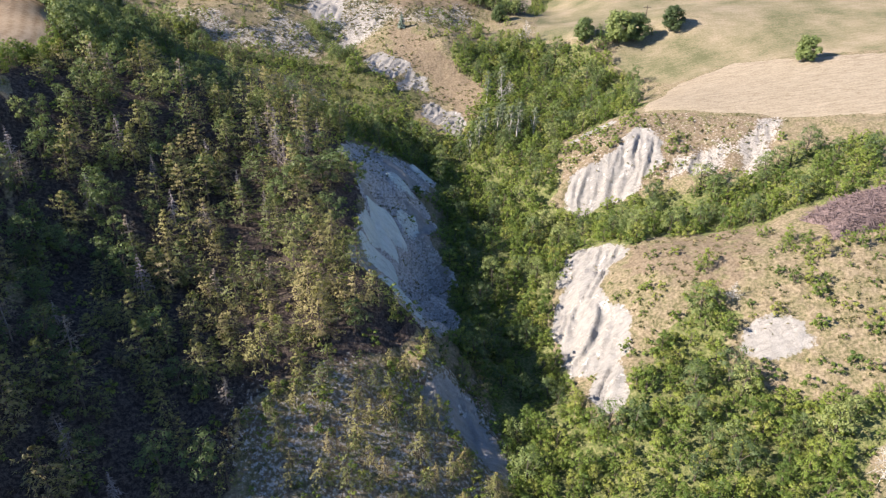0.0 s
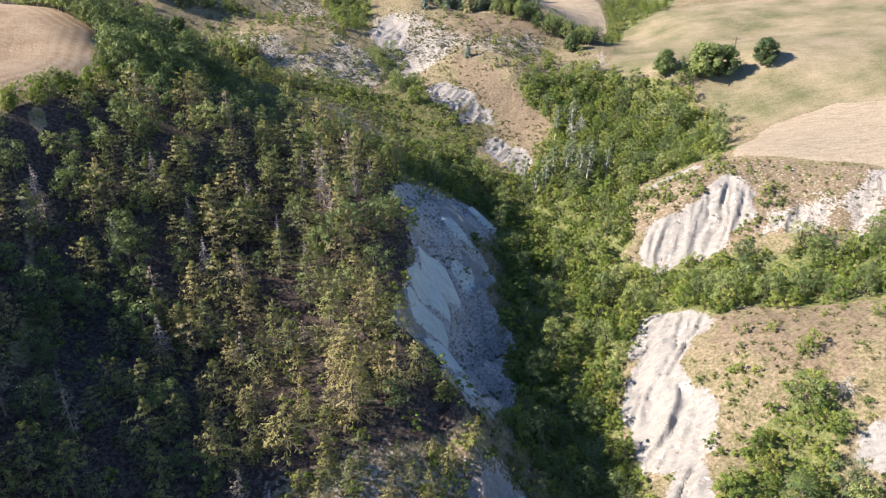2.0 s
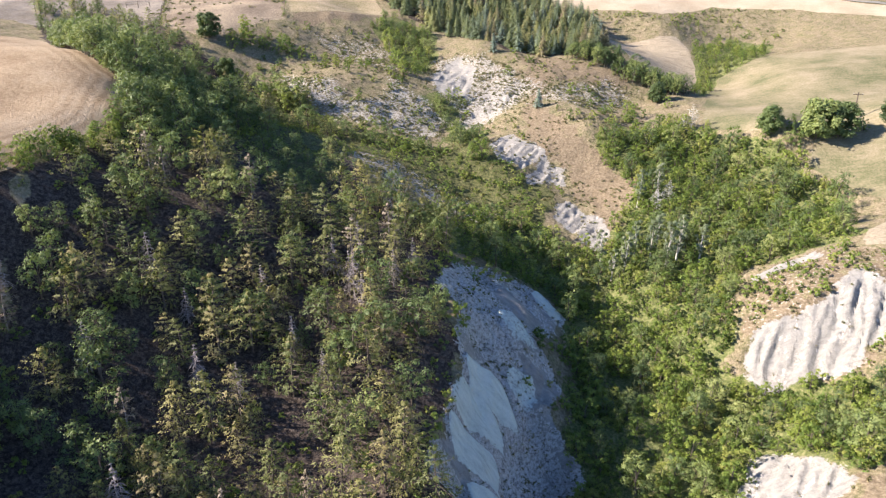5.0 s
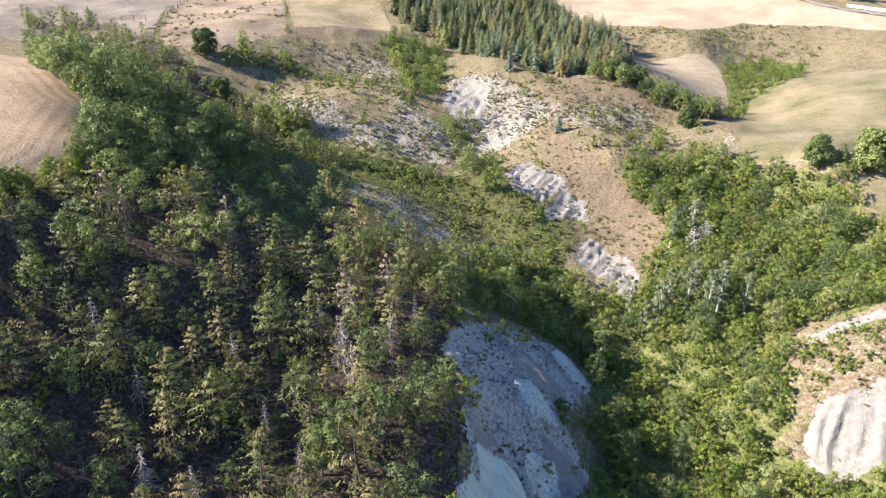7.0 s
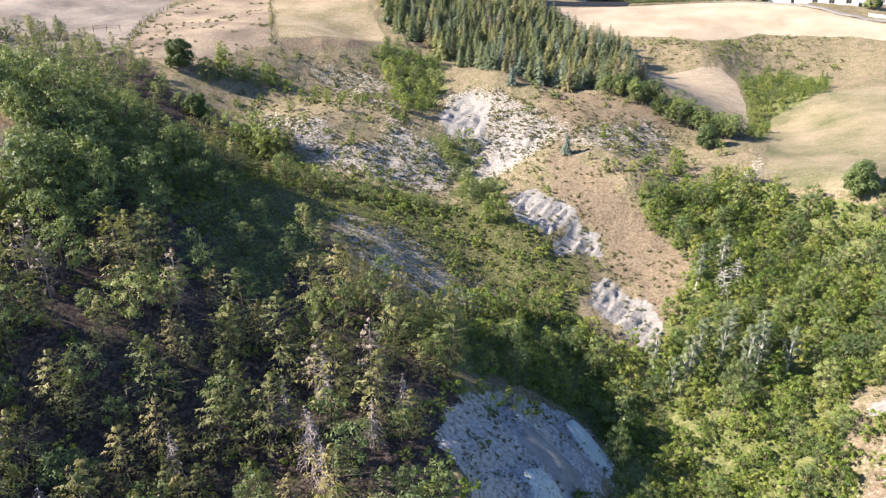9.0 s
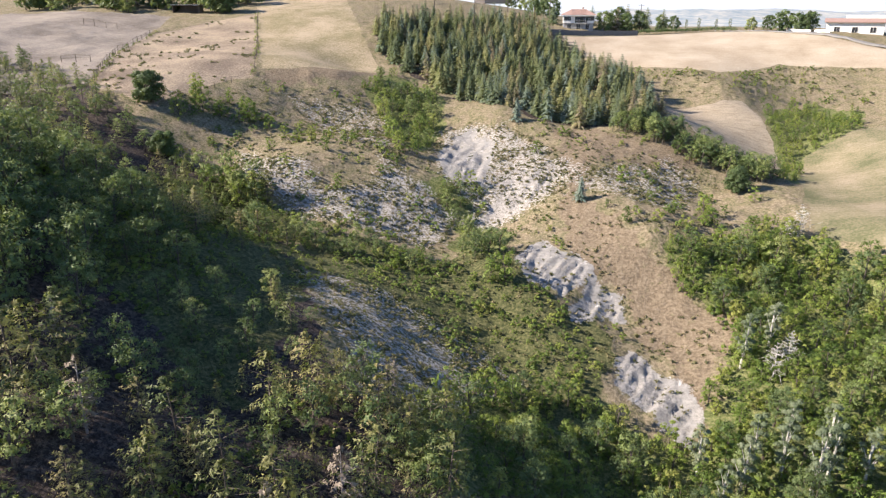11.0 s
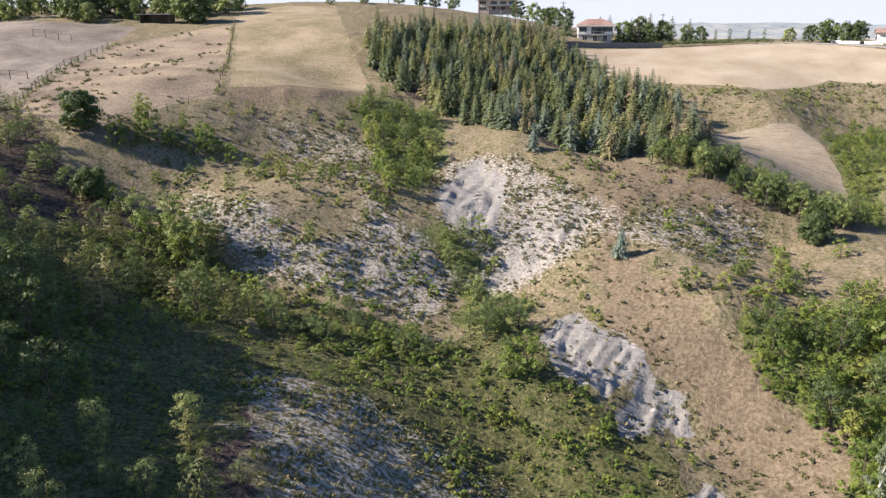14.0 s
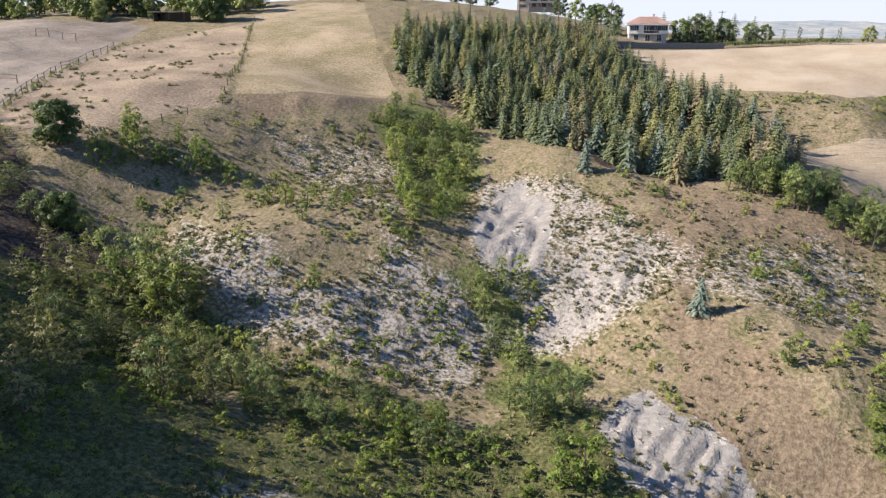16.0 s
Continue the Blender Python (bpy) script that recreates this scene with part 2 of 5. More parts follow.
    lanes = maths(nodes, links, "MULTIPLY_ADD", maths(nodes, links, "MULTIPLY", swath, rim.outputs["Result"]), 0.11, f2)
    stubble = ramp_node(nodes, links, lanes, [(0.38, (0.210, 0.150, 0.094)), (0.5, (0.307, 0.235, 0.156)), (0.62, (0.383, 0.307, 0.217))])
    col = mix_node(nodes, links, broken(cover("stubble"), n_fine, 0.35), col, stubble)
    ley = ramp_node(nodes, links, f2, [(0.40, (0.113, 0.119, 0.062)), (0.5, (0.206, 0.183, 0.114)), (0.60, (0.290, 0.244, 0.172))])
    col = mix_node(nodes, links, broken(cover("ley"), n_fine, 0.35), col, ley)
    hay = ramp_node(nodes, links, maths(nodes, links, "MULTIPLY_ADD", maths(nodes, links, "SUBTRACT", fine2, 0.5), 0.22, f2), [(0.40, (0.181, 0.162, 0.086)), (0.5, (0.280, 0.233, 0.149)), (0.60, (0.378, 0.312, 0.219))])
    col = mix_node(nodes, links, broken(cover("hay"), n_fine, 0.35), col, hay)
    pasture = ramp_node(nodes, links, maths(nodes, links, "MULTIPLY_ADD", n_big, 0.5, maths(nodes, links, "MULTIPLY", n_fine, 0.5)),
                        [(0.40, (0.148, 0.118, 0.090)), (0.5, (0.252, 0.205, 0.152)), (0.60, (0.365, 0.30, 0.21))])
    col = mix_node(nodes, links, broken(cover("pasture"), n_fine, 0.35), col, pasture)
    trodden = ramp_node(nodes, links, f2, [(0.40, (0.15, 0.13, 0.108)), (0.5, (0.225, 0.198, 0.168)), (0.60, (0.30, 0.265, 0.22))])
    col = mix_node(nodes, links, broken(cover("paddock"), n_fine, 0.35), col, trodden)
    soil = ramp_node(nodes, links, maths(nodes, links, "MULTIPLY_ADD", streak, 0.55, maths(nodes, links, "MULTIPLY", n_fine, 0.45)), [(0.38, (0.215, 0.179, 0.127)), (0.5, (0.288, 0.245, 0.181)), (0.62, (0.353, 0.305, 0.232))])
    col = mix_node(nodes, links, broken(cover("soil"), n_fine, 0.35), col, soil)

    # grey-white clay showing between tussocks, and bare marl faces
    stone = ramp_node(nodes, links, fine2, [(0.28, (0.171, 0.162, 0.146)), (0.5, (0.293, 0.277, 0.252)), (0.7, (0.396, 0.378, 0.347))])
    col = mix_node(nodes, links, broken(cover("scree"), n_fine, 1.9, 0.40, 0.60), col, stone)
    rill = noise_node(nodes, links, tc, 1.0, 5, 0.6, (0.8, 2.2, 0.35))
    f3 = maths(nodes, links, "MULTIPLY_ADD", rill, 0.6, maths(nodes, links, "MULTIPLY", n_grit, 0.4))
    marl = ramp_node(nodes, links, f3, [(0.34, (0.165, 0.159, 0.147)), (0.45, (0.236, 0.229, 0.215)), (0.60, (0.302, 0.294, 0.276))])
    debris = nodes.new("ShaderNodeMapRange")
    debris.inputs["From Min"].default_value, debris.inputs["From Max"].default_value, debris.inputs["To Max"].default_value = 0.52, 0.62, 0.75
    links.new(n_mid, debris.inputs["Value"])
    marl = mix_node(nodes, links, debris.outputs["Result"], marl, stone)
    # rubble and greenish clay, lightened to make up fill light on the shaded west face
    rubble = ramp_node(nodes, links, fine2, [(0.26, (0.112, 0.098, 0.087)), (0.42, (0.308, 0.296, 0.275)), (0.72, (0.498, 0.484, 0.458))])
    marl = mix_node(nodes, links, broken(cover("crease"), n_fine, 1.2), marl, rubble)
    clay = ramp_node(nodes, links, f3, [(0.34, (0.368, 0.403, 0.366)), (0.47, (0.498, 0.540, 0.492)), (0.62, (0.588, 0.628, 0.573))])
    marl = mix_node(nodes, links, broken(cover("clay"), n_fine, 0.7), marl, clay)
    col = mix_node(nodes, links, broken(cover("marl"), maths(nodes, links, "MULTIPLY_ADD", n_fine, 0.5, maths(nodes, links, "MULTIPLY", n_mid, 0.5)), 1.9), col, marl)

    b = nodes["Principled BSDF"]
    links.new(col, b.inputs["Base Color"])
    b.inputs["Roughness"].default_value = 0.95
    b.inputs["Specular IOR Level"].default_value = 0.12
    bp = nodes.new("ShaderNodeBump")
    bp.inputs["Strength"].default_value, bp.inputs["Distance"].default_value = 0.7, 0.22
    links.new(maths(nodes, links, "MULTIPLY_ADD", n_grit, 0.35, n_fine), bp.inputs["Height"])
    links.new(bp.outputs["Normal"], b.inputs["Normal"])
    return m


M_GROUND = ground_material()

# ---------------------------------------------------------------- the lie of the land
# x, y, z along the forms of the ravine, from its mouth to the hilltop
# the western crest here is unseen, raised so it shades the lower forest
RAVINE_MOUTH_WEST = [(-150, 15, 45.8), (-105, 25, 46.7), (-70, 45, 55.7), (-55, 45, 48), (-30, 45, 26.2), (-110, 60, 50.2), (-60, 60, 50.6), (-35, 60, 31.5), (-45, 65, 35)]
RAVINE_MOUTH_EAST = [(105, 15, 25.8), (5, 45, 14.1), (-15, 55, 24.7), (40, 55, 19.4), (10, 60, 14), (20, 65, 18.5)]
RAVINE_EAST = [(-5, 70, 26.1), (15, 70, 14.4), (30, 70, 21.4), (-20, 75, 29.2), (-10, 75, 29.1), (10, 75, 13.8), (20, 80, 20.4), (30, 80, 25.7), (45, 80, 29.8), (60, 85, 32.8), (0, 90, 17.8), (15, 90, 17), (-10, 95, 30.7), (25, 95, 22.8), (40, 95, 25.8), (-15, 100, 34.5), (10, 100, 20.4), (40, 100, 26.3), (5, 105, 18.7), (20, 105, 18.6)]
RAVINE_WEST = [(-150, 75, 54), (-40, 80, 36.7), (-50, 85, 43.2), (-70, 90, 53.1), (-60, 90, 51.6), (-35, 90, 35.9), (-45, 95, 44.1), (-70, 105, 53.7), (-55, 105, 48.1), (-40, 105, 43.5), (-30, 105, 38.1)]
UPPER_RAVINE_WEST = [(-60, 110, 52.4), (-40, 115, 41.3), (-65, 120, 54), (-60, 120, 49.4), (-55, 125, 47.3), (-40, 125, 42.2), (-70, 130, 54.8), (-45, 135, 41.1), (-35, 135, 39.8), (-70, 145, 49.8)]
UPPER_RAVINE_EAST = [(30, 110, 25.7), (-5, 115, 26.8), (25, 115, 28.5), (30, 115, 30.7), (-20, 120, 34.2), (0, 125, 22.7), (20, 125, 26.9), (10, 130, 26.6), (40, 130, 35), (5, 135, 25.5), (25, 135, 28.4), (-5, 145, 29.7), (40, 145, 32.8)]
HEAD_WEST = [(-50, 150, 40.5), (-60, 160, 39.5), (-55, 165, 39.9), (-60, 170, 44.3), (-70, 175, 44.6), (-55, 175, 45.6), (-110, 180, 54.1), (-85, 185, 54.4), (-30, 185, 42.9)]
HEAD_EAST = [(-20, 150, 31.6), (20, 150, 32.6), (-15, 155, 34), (0, 155, 30.2), (35, 155, 33.4), (60, 155, 40), (-20, 160, 36.2), (-5, 160, 32.3), (25, 160, 33.3), (35, 165, 42.1), (0, 170, 39.5), (45, 170, 41.3), (55, 170, 45), (-25, 175, 36.4), (-10, 180, 42)]
NORTH_SLOPE_WEST = [(-45, 190, 47.6), (-60, 200, 49.1), (-40, 200, 45.3), (-30, 200, 45.9), (-30, 210, 50.9), (-70, 215, 58.4), (-60, 215, 55.7), (-150, 225, 65), (-110, 230, 61.2), (-65, 230, 56.8)]
NORTH_SLOPE_EAST = [(-20, 190, 44.2), (10, 190, 40.2), (20, 190, 41.3), (30, 190, 40.9), (60, 190, 45.2), (45, 205, 45.5), (-25, 210, 50.9), (5, 210, 50), (-10, 215, 48.1), (30, 215, 40.7), (60, 215, 48.4), (-20, 220, 48.1), (40, 225, 46.3), (-20, 230, 51.5), (25, 230, 47.7)]
BROW_EAST = [(-5, 235, 53.7), (10, 235, 48.5), (30, 240, 47.8), (-10, 245, 53), (20, 245, 53.2), (40, 245, 47)]
BROW_WEST = [(-65, 245, 62.1)]
HILLTOP_EAST = [(55, 285, 62.5), (10, 335, 63.3), (105, 335, 59.9)]
HILLTOP_WEST = [(-85, 315, 74.4), (-150, 335, 74.2)]
FORMS = np.array(RAVINE_MOUTH_WEST + RAVINE_MOUTH_EAST + RAVINE_EAST + RAVINE_WEST + UPPER_RAVINE_WEST + UPPER_RAVINE_EAST + HEAD_WEST + HEAD_EAST + NORTH_SLOPE_WEST + NORTH_SLOPE_EAST + BROW_EAST + BROW_WEST + HILLTOP_EAST + HILLTOP_WEST, float)


def bend(d):
    return np.where(d > 0, d * d * np.log(np.maximum(d, 1e-9)), 0)


_k = bend(np.linalg.norm(FORMS[:, None, :2] - FORMS[None, :, :2], axis=2) / 10) + np.eye(len(FORMS)) * 1e-3
_q = np.c_[np.ones(len(FORMS)), FORMS[:, :2] / 10]
PLATE = np.linalg.solve(np.block([[_k, _q], [_q.T, np.zeros((3, 3))]]), np.r_[FORMS[:, 2], 0, 0, 0])


def lie(x, y):
    """The smooth land, without gullies and clods."""
    shape, x, y = np.shape(x), np.ravel(np.asarray(x, float)), np.ravel(np.asarray(y, float))
    cx, cy = np.clip(x, -150, 105), np.clip(y, 15, 335)
    z = np.empty(len(x))
    for k in range(0, len(x), 20000):
        a, b = cx[k:k + 20000] / 10, cy[k:k + 20000] / 10
        d = np.hypot(a[:, None] - FORMS[None, :, 0] / 10, b[:, None] - FORMS[None, :, 1] / 10)
        z[k:k + 20000] = bend(d) @ PLATE[:-3] + PLATE[-3] + a * PLATE[-2] + b * PLATE[-1]
    out = np.hypot(x - cx, y - cy)
    north = smooth(40, 500, y - 335)
    z = z + (18.0 - z) * north + (1 - north) * (40 - z) * smooth(150, 900, out)
    return z.reshape(shape)


# plan outlines of what covers the ground
WHEAT_KNOLL = [(-116, 166), (-99, 152), (-75.4, 128.9), (-67.5, 122.5), (-64, 121.5), (-60, 112), (-57.8, 106.5), (-58, 100), (-58.3, 95.8), (-57.9, 89.8), (-59, 85), (-68, 78), (-110, 70), (-150, 110), (-140, 160)]
TAN_FIELD = [(37.5, 128.6), (48.8, 143.5), (61.5, 147.6), (71.5, 144), (105, 134), (100, 108), (78, 112), (59.8, 116.2), (54.3, 119.4), (37.5, 126.3)]
GREEN_FIELD = [(22.4, 174.2), (26.8, 200.7), (31.7, 218), (43.8, 226), (61, 227.9), (80, 226), (110, 215), (112, 180), (90, 142), (72, 146), (58.5, 164.2), (52.2, 163.7), (42.5, 162.9), (32.5, 164.9)]
GREEN_FIELD_SOUTH = [(23.7, 185.7), (34.6, 215.6), (76.1, 189.9), (108.8, 179.4), (88.3, 140.7), (72, 145.4), (60.5, 148), (47.9, 144.3), (42.8, 152.5), (37.2, 159.1), (44.3, 165.7), (37.1, 184.2)]
MOWN_STRIP = [(-116.4, 287.6), (-105.5, 301), (-90.2, 298.3), (-68.8, 249.2), (-61.6, 236.7), (-56.3, 228.6), (-63.5, 217.4), (-76.5, 207.8), (-94.2, 243.1)]
MOWN_EDGE = [(-76.5, 204.5), (-77, 208.5), (-63.5, 218.5), (-57, 229), (-53.5, 228), (-60, 214), (-70, 205)]
PASTURE = [(-98.1, 185.4), (-116.9, 204.3), (-116.6, 216.2), (-120.7, 236.2), (-115, 253.1), (-106.4, 265.1), (-92.9, 239.8), (-76, 204.4), (-79.5, 199.4), (-81.8, 192.5), (-84, 181.8)]
WHEAT_FAR = [(-20, 286), (3, 297.2), (14, 302.3), (25, 306), (36, 301), (44, 293), (51.5, 285.5), (60, 278), (78, 268.5), (96, 260.5), (80, 256), (58, 266), (36, 268), (20, 255), (-3.5, 260), (-10.5, 260)]
PLOUGH = [(3.5, 231.5), (11.5, 236.0), (22.9, 239.2), (25.5, 233.0), (26.8, 221.5), (25.4, 207.5), (16.5, 206.0), (9.0, 208.0)]
CLIFF_WEST = [(-16.1, 103.9), (-14, 116.6), (-8.7, 122.1), (-3.8, 122.1), (-1.5, 117.3), (-2, 111.1), (-5.3, 108), (-1.6, 103.9), (-0.4, 101.6), (-2.7, 97.7), (0.7, 94.8), (1.5, 92.3), (-1.9, 86), (1.9, 84.4), (2.5, 78.5), (-4.2, 71.3), (-6.6, 74.7), (-10.4, 77), (-12.1, 79.7), (-11.7, 89.1), (-11.7, 94.5), (-12.9, 100.2)]
CLIFF_WEST_FOOT = [(-10.4, 79.1), (-6.8, 89.1), (-2.1, 96.4), (0.9, 92.6), (-1.1, 77.2), (-1, 72.1), (-3, 70.6), (-5.9, 74.3)]
SPUR_WEST = [(-2.8, 62), (1, 64), (3.6, 63.3), (5.9, 59.1), (6.8, 54.1), (3.9, 56.1), (1, 60.8), (-2.2, 60.2)]
GREY_SLOPE_WEST = [(-19.4, 48.4), (-19.9, 52.9), (-17.9, 56), (-13.4, 59.4), (-4.2, 64.6), (0.4, 67.5), (4.6, 70.7), (6.3, 63.7), (7, 56.7), (5.9, 50.4), (-18, 44.1)]
CLIFF_EAST = [(19.8, 96.1), (22.5, 97), (27, 91.6), (26.9, 88.4), (24.1, 87.3), (22.2, 80.9), (23.6, 75.5), (22.6, 71.2), (21.3, 70.9), (22.5, 68.6), (20.8, 63.4), (19, 61), (16.9, 64.3), (17.4, 68.1), (19.5, 69.9), (16.7, 71.9), (15.1, 76.3), (15.1, 83.5), (17.3, 88.3), (16.5, 89.7), (19.1, 93.2)]
PATCH_EAST = [(36.1, 70), (39.7, 70.1), (42.3, 68.6), (42.5, 65.7), (37.9, 65), (35, 67.6)]
PLATEAU_EAST = [(27, 91.6), (33.9, 90.5), (44.6, 89.6), (42, 81.1), (36.4, 74.6), (29.3, 79.4), (23.7, 82.7), (23.9, 87.4)]
CLIFF_MIDDLE = [(21.5, 114.3), (27.2, 114.5), (35.1, 119.9), (38.3, 115.8), (37.2, 111.6), (30.3, 107.4), (27.8, 108.6), (22.7, 108.7), (20.5, 111.5)]
CLIFF_MIDDLE_TOP = [(24.2, 126.3), (31.6, 127.4), (32.3, 125.5), (29.1, 124.7), (23.9, 124.1)]
CLIFF_MIDDLE_EAST = [(37.5, 108.8), (44.3, 113.6), (48.3, 111.7), (44.7, 107.2), (40.7, 107.1)]
CLIFF_MIDDLE_END = [(47.9, 106.2), (50.6, 112.2), (54.8, 116.7), (58.4, 116.2), (53.6, 107.9), (49, 103.4)]
SLOPE_MIDDLE = [(20.7, 119.3), (24.4, 127.4), (32.8, 128.4), (53.5, 119.7), (59.4, 116.4), (54.7, 107.4), (50.9, 104), (46.6, 103.6), (37.2, 107.6), (27.3, 108.5), (22.7, 108.7), (20.3, 112.2)]
CLIFF_CHAIN_UPPER = [(-18.3, 165), (-14.5, 168.4), (-8.3, 164.2), (-8.9, 160.9), (-10.9, 157.1), (-14.7, 157.9)]
CLIFF_CHAIN_MIDDLE = [(-10.5, 155.3), (-7.7, 162.7), (-3.8, 160.8), (-3, 156.9), (-5.8, 157), (-8.9, 154.5)]
CLIFF_CHAIN_LOWER = [(-5, 144), (-3, 152.3), (0.4, 149.3), (3.2, 145.1), (5.5, 140.4), (2.7, 137.1), (-0.3, 140.3)]
RIDGE_CENTRE = [(-12.2, 175.1), (-4.2, 174.9), (-0.2, 169.4), (1.8, 165.4), (5.5, 162.5), (10.5, 157.6), (8.4, 151.3), (5, 142.1), (1.2, 149.3), (-2.1, 152.3), (-3.3, 160.7), (-8.3, 164.1), (-12.5, 168.6)]
RUST_SLOPE = [(-17.3, 204.4), (-9.5, 205.7), (1.9, 201.6), (10.1, 200), (10.6, 195.2), (-1.1, 193.6), (-9.1, 191), (-9.7, 181.7), (-7.2, 173.2), (-12.5, 173.6), (-12.3, 184.8), (-15.6, 195.3)]
OUTCROP_UPPER = [(-35.8, 187.5), (-35.1, 201.6), (-31.5, 204.1), (-26.7, 198.8), (-25.9, 188.1), (-26.6, 184.4), (-30.5, 183.3), (-34.1, 185.6)]
OUTCROP_LOWER = [(-25.8, 176.2), (-24.1, 182.8), (-23.9, 187.2), (-19.7, 189.4), (-13.4, 188.7), (-13, 181.5), (-19.2, 177.4), (-23.9, 175.9)]
SPECKLED_SLOPE = [(-25.6, 202.3), (-21.1, 199.4), (-12.9, 191.3), (-11.8, 186.5), (-6.4, 190.7), (4.7, 197.3), (10.7, 195.3), (5.4, 180.4), (-1, 178.2), (-6.6, 180.7), (-12.4, 183.6), (-17.2, 178.8), (-24.8, 177), (-23.4, 188.9)]
SCREE_WEST = [(-68.6, 176), (-66.4, 179.1), (-55.9, 175.5), (-50.2, 173.2), (-45.9, 174.7), (-40.5, 180.9), (-35.5, 179.3), (-30.2, 177.5), (-28.8, 173.3), (-30.4, 165.8), (-36.5, 165), (-40.8, 165.1), (-46.1, 163.7), (-51, 165.4), (-56.1, 167.2), (-62.3, 169.9)]
SCREE_UPPER = [(-69.6, 202.5), (-61.6, 204), (-56.2, 208.2), (-49.2, 205.4), (-41.6, 186.5), (-38.1, 181.5), (-42.1, 179.9), (-47.8, 186.4), (-57.8, 192.2), (-65.8, 198.3)]
SCREE_SHADED = [(-42.9, 142.2), (-38, 143.9), (-29.1, 143), (-21.6, 136), (-16.9, 133.2), (-22.9, 121.5), (-27.1, 121.6), (-31.1, 127.4)]
FOREST_WEST = [(-54.6, 98.6), (-55.5, 103.7), (-61.4, 116.9), (-67.9, 120.3), (-72.8, 125), (-82.4, 130.8), (-141.9, 194.7), (-124.3, 202.5), (-83.6, 176), (-68.9, 172), (-58.7, 166.9), (-48.9, 155.7), (-41.8, 146.9), (-30.3, 123.7), (-23.3, 122.8), (-18.6, 123.3), (-17, 112.1), (-16.1, 102.6), (-13.8, 96.6), (-11.7, 93.4), (-38.7, 78.1)]
FOREST_WEST_LOW = [(-57.4, 91.3), (-56.6, 110.7), (-63.5, 138.7), (-56.9, 167.8), (-31.8, 125.8), (-23.3, 126.6), (-15.4, 111.3), (-14.3, 95.7), (-11.7, 92.6), (-12.7, 80.7), (-9.3, 75), (-5.8, 73.1), (-1, 69.5), (-4.2, 65.4), (-13.4, 59.4), (-20.3, 54.7), (-19.8, 47.9), (-18, 44.1), (-33.6, 38.4)]
PLANTATION = [(-66.5, 251.1), (-66.8, 263.2), (-51.5, 274), (-35.5, 292.1), (-27.2, 290.7), (-19.9, 268.8), (-9.2, 250.2), (-2.8, 233.7), (-3.1, 215.1), (-5.3, 206.9), (-12.2, 206), (-18.7, 207.3), (-26.8, 212.3), (-36.4, 215.5), (-44.4, 223.4), (-54.7, 231.8), (-61.4, 239.5)]
GULLY_BUSHES = [(-56.9, 212.6), (-53.6, 228.3), (-41.2, 217.7), (-37.6, 203.4), (-38.3, 189.5), (-34, 183.2), (-26.4, 183.5), (-26, 176.8), (-22.1, 172.5), (-19.7, 168.9), (-17.4, 160.9), (-20.9, 157.7), (-25.1, 159), (-28.4, 171.5), (-31.5, 177.9), (-35.6, 182.1), (-40.4, 187.4), (-46.5, 199.7), (-52.5, 210.1)]
VALLEY_EAST = [(-6.5, 139.7), (-1.7, 136.8), (3.5, 137.6), (5.8, 144), (9.3, 154.1), (3.7, 162.6), (0.8, 168.1), (10.3, 172.6), (19.7, 175), (27.1, 167.6), (38.5, 160.4), (30.4, 131.9), (21.2, 127.2), (17.7, 120.5), (19.8, 114.6), (19.2, 110.5), (-0.6, 105.3), (-1.5, 119.4), (-4.4, 127.6)]
VALLEY_MOUTH = [(5.6, 142.5), (11.2, 159.2), (28.4, 163.6), (42.8, 152.5), (38.6, 131.1), (23.6, 129.2), (20.3, 119.9), (21.1, 110.1), (27.3, 108.5), (46.6, 103.6), (55.5, 105.1), (70.6, 106.9), (62.5, 90.9), (51.7, 90), (44.6, 89.6), (27, 91.6), (20.1, 97.8), (14.9, 83.5), (16.4, 72.3), (16.7, 63.4), (19.9, 60.8), (24, 67.6), (31.6, 77.4), (35.5, 71.6), (33.7, 65.7), (40.5, 59.5), (47.4, 59.9), (41.4, 47.4), (6.4, 50.4), (6.3, 63.7), (1.2, 76.9), (0.5, 92.6), (-1.3, 101.6), (1.6, 114.3), (2.9, 130.4)]
BUSHES_NORTH_EAST = [(27.6, 239), (40.4, 249.7), (49.5, 244.5), (40.7, 216.5), (34.2, 213.3), (24.8, 195.3), (23, 205.7)]
BUSHES_MIDDLE = [(-69.3, 166.3), (-66.5, 172.1), (-56.1, 167.2), (-50.7, 164.8), (-44.9, 162.3), (-38.5, 163.3), (-34.7, 163), (-26.5, 161.4), (-26.8, 158.7), (-33.5, 156.2), (-37, 155.7), (-42, 154.5), (-54.8, 159), (-62, 157.5)]
SHRUB_SLOPE = [(-49.5, 152.9), (-39.8, 155.4), (-27.3, 163.6), (-15.5, 163.4), (-10.1, 155.9), (-3.6, 153.3), (-5.6, 141.6), (-10.8, 135.5), (-15.7, 132.4), (-20.8, 137.4), (-28.6, 145.8), (-39.1, 146.4), (-44.3, 145.1)]
NORTH_END = [(-70, 128), (-36, 116), (-36, 130), (-40, 146), (-56, 160), (-70, 168), (-80, 158)]
SPECKLED_NORTH = [(-38.7, 203.4), (-33.4, 206), (-25, 204), (-20.4, 200.6), (-15.8, 194.5), (-11.2, 188.5), (-11.8, 182.8), (-19, 177), (-27, 177), (-31, 182.5), (-36, 185)]
# added strip of wood, mostly out of view, whose trees shade the slope
FOREST_SHADE_EDGE = [(-57.4, 91.3), (-64, 88), (-66, 70), (-56, 45), (-44, 26), (-30, 36), (-33.6, 39)]
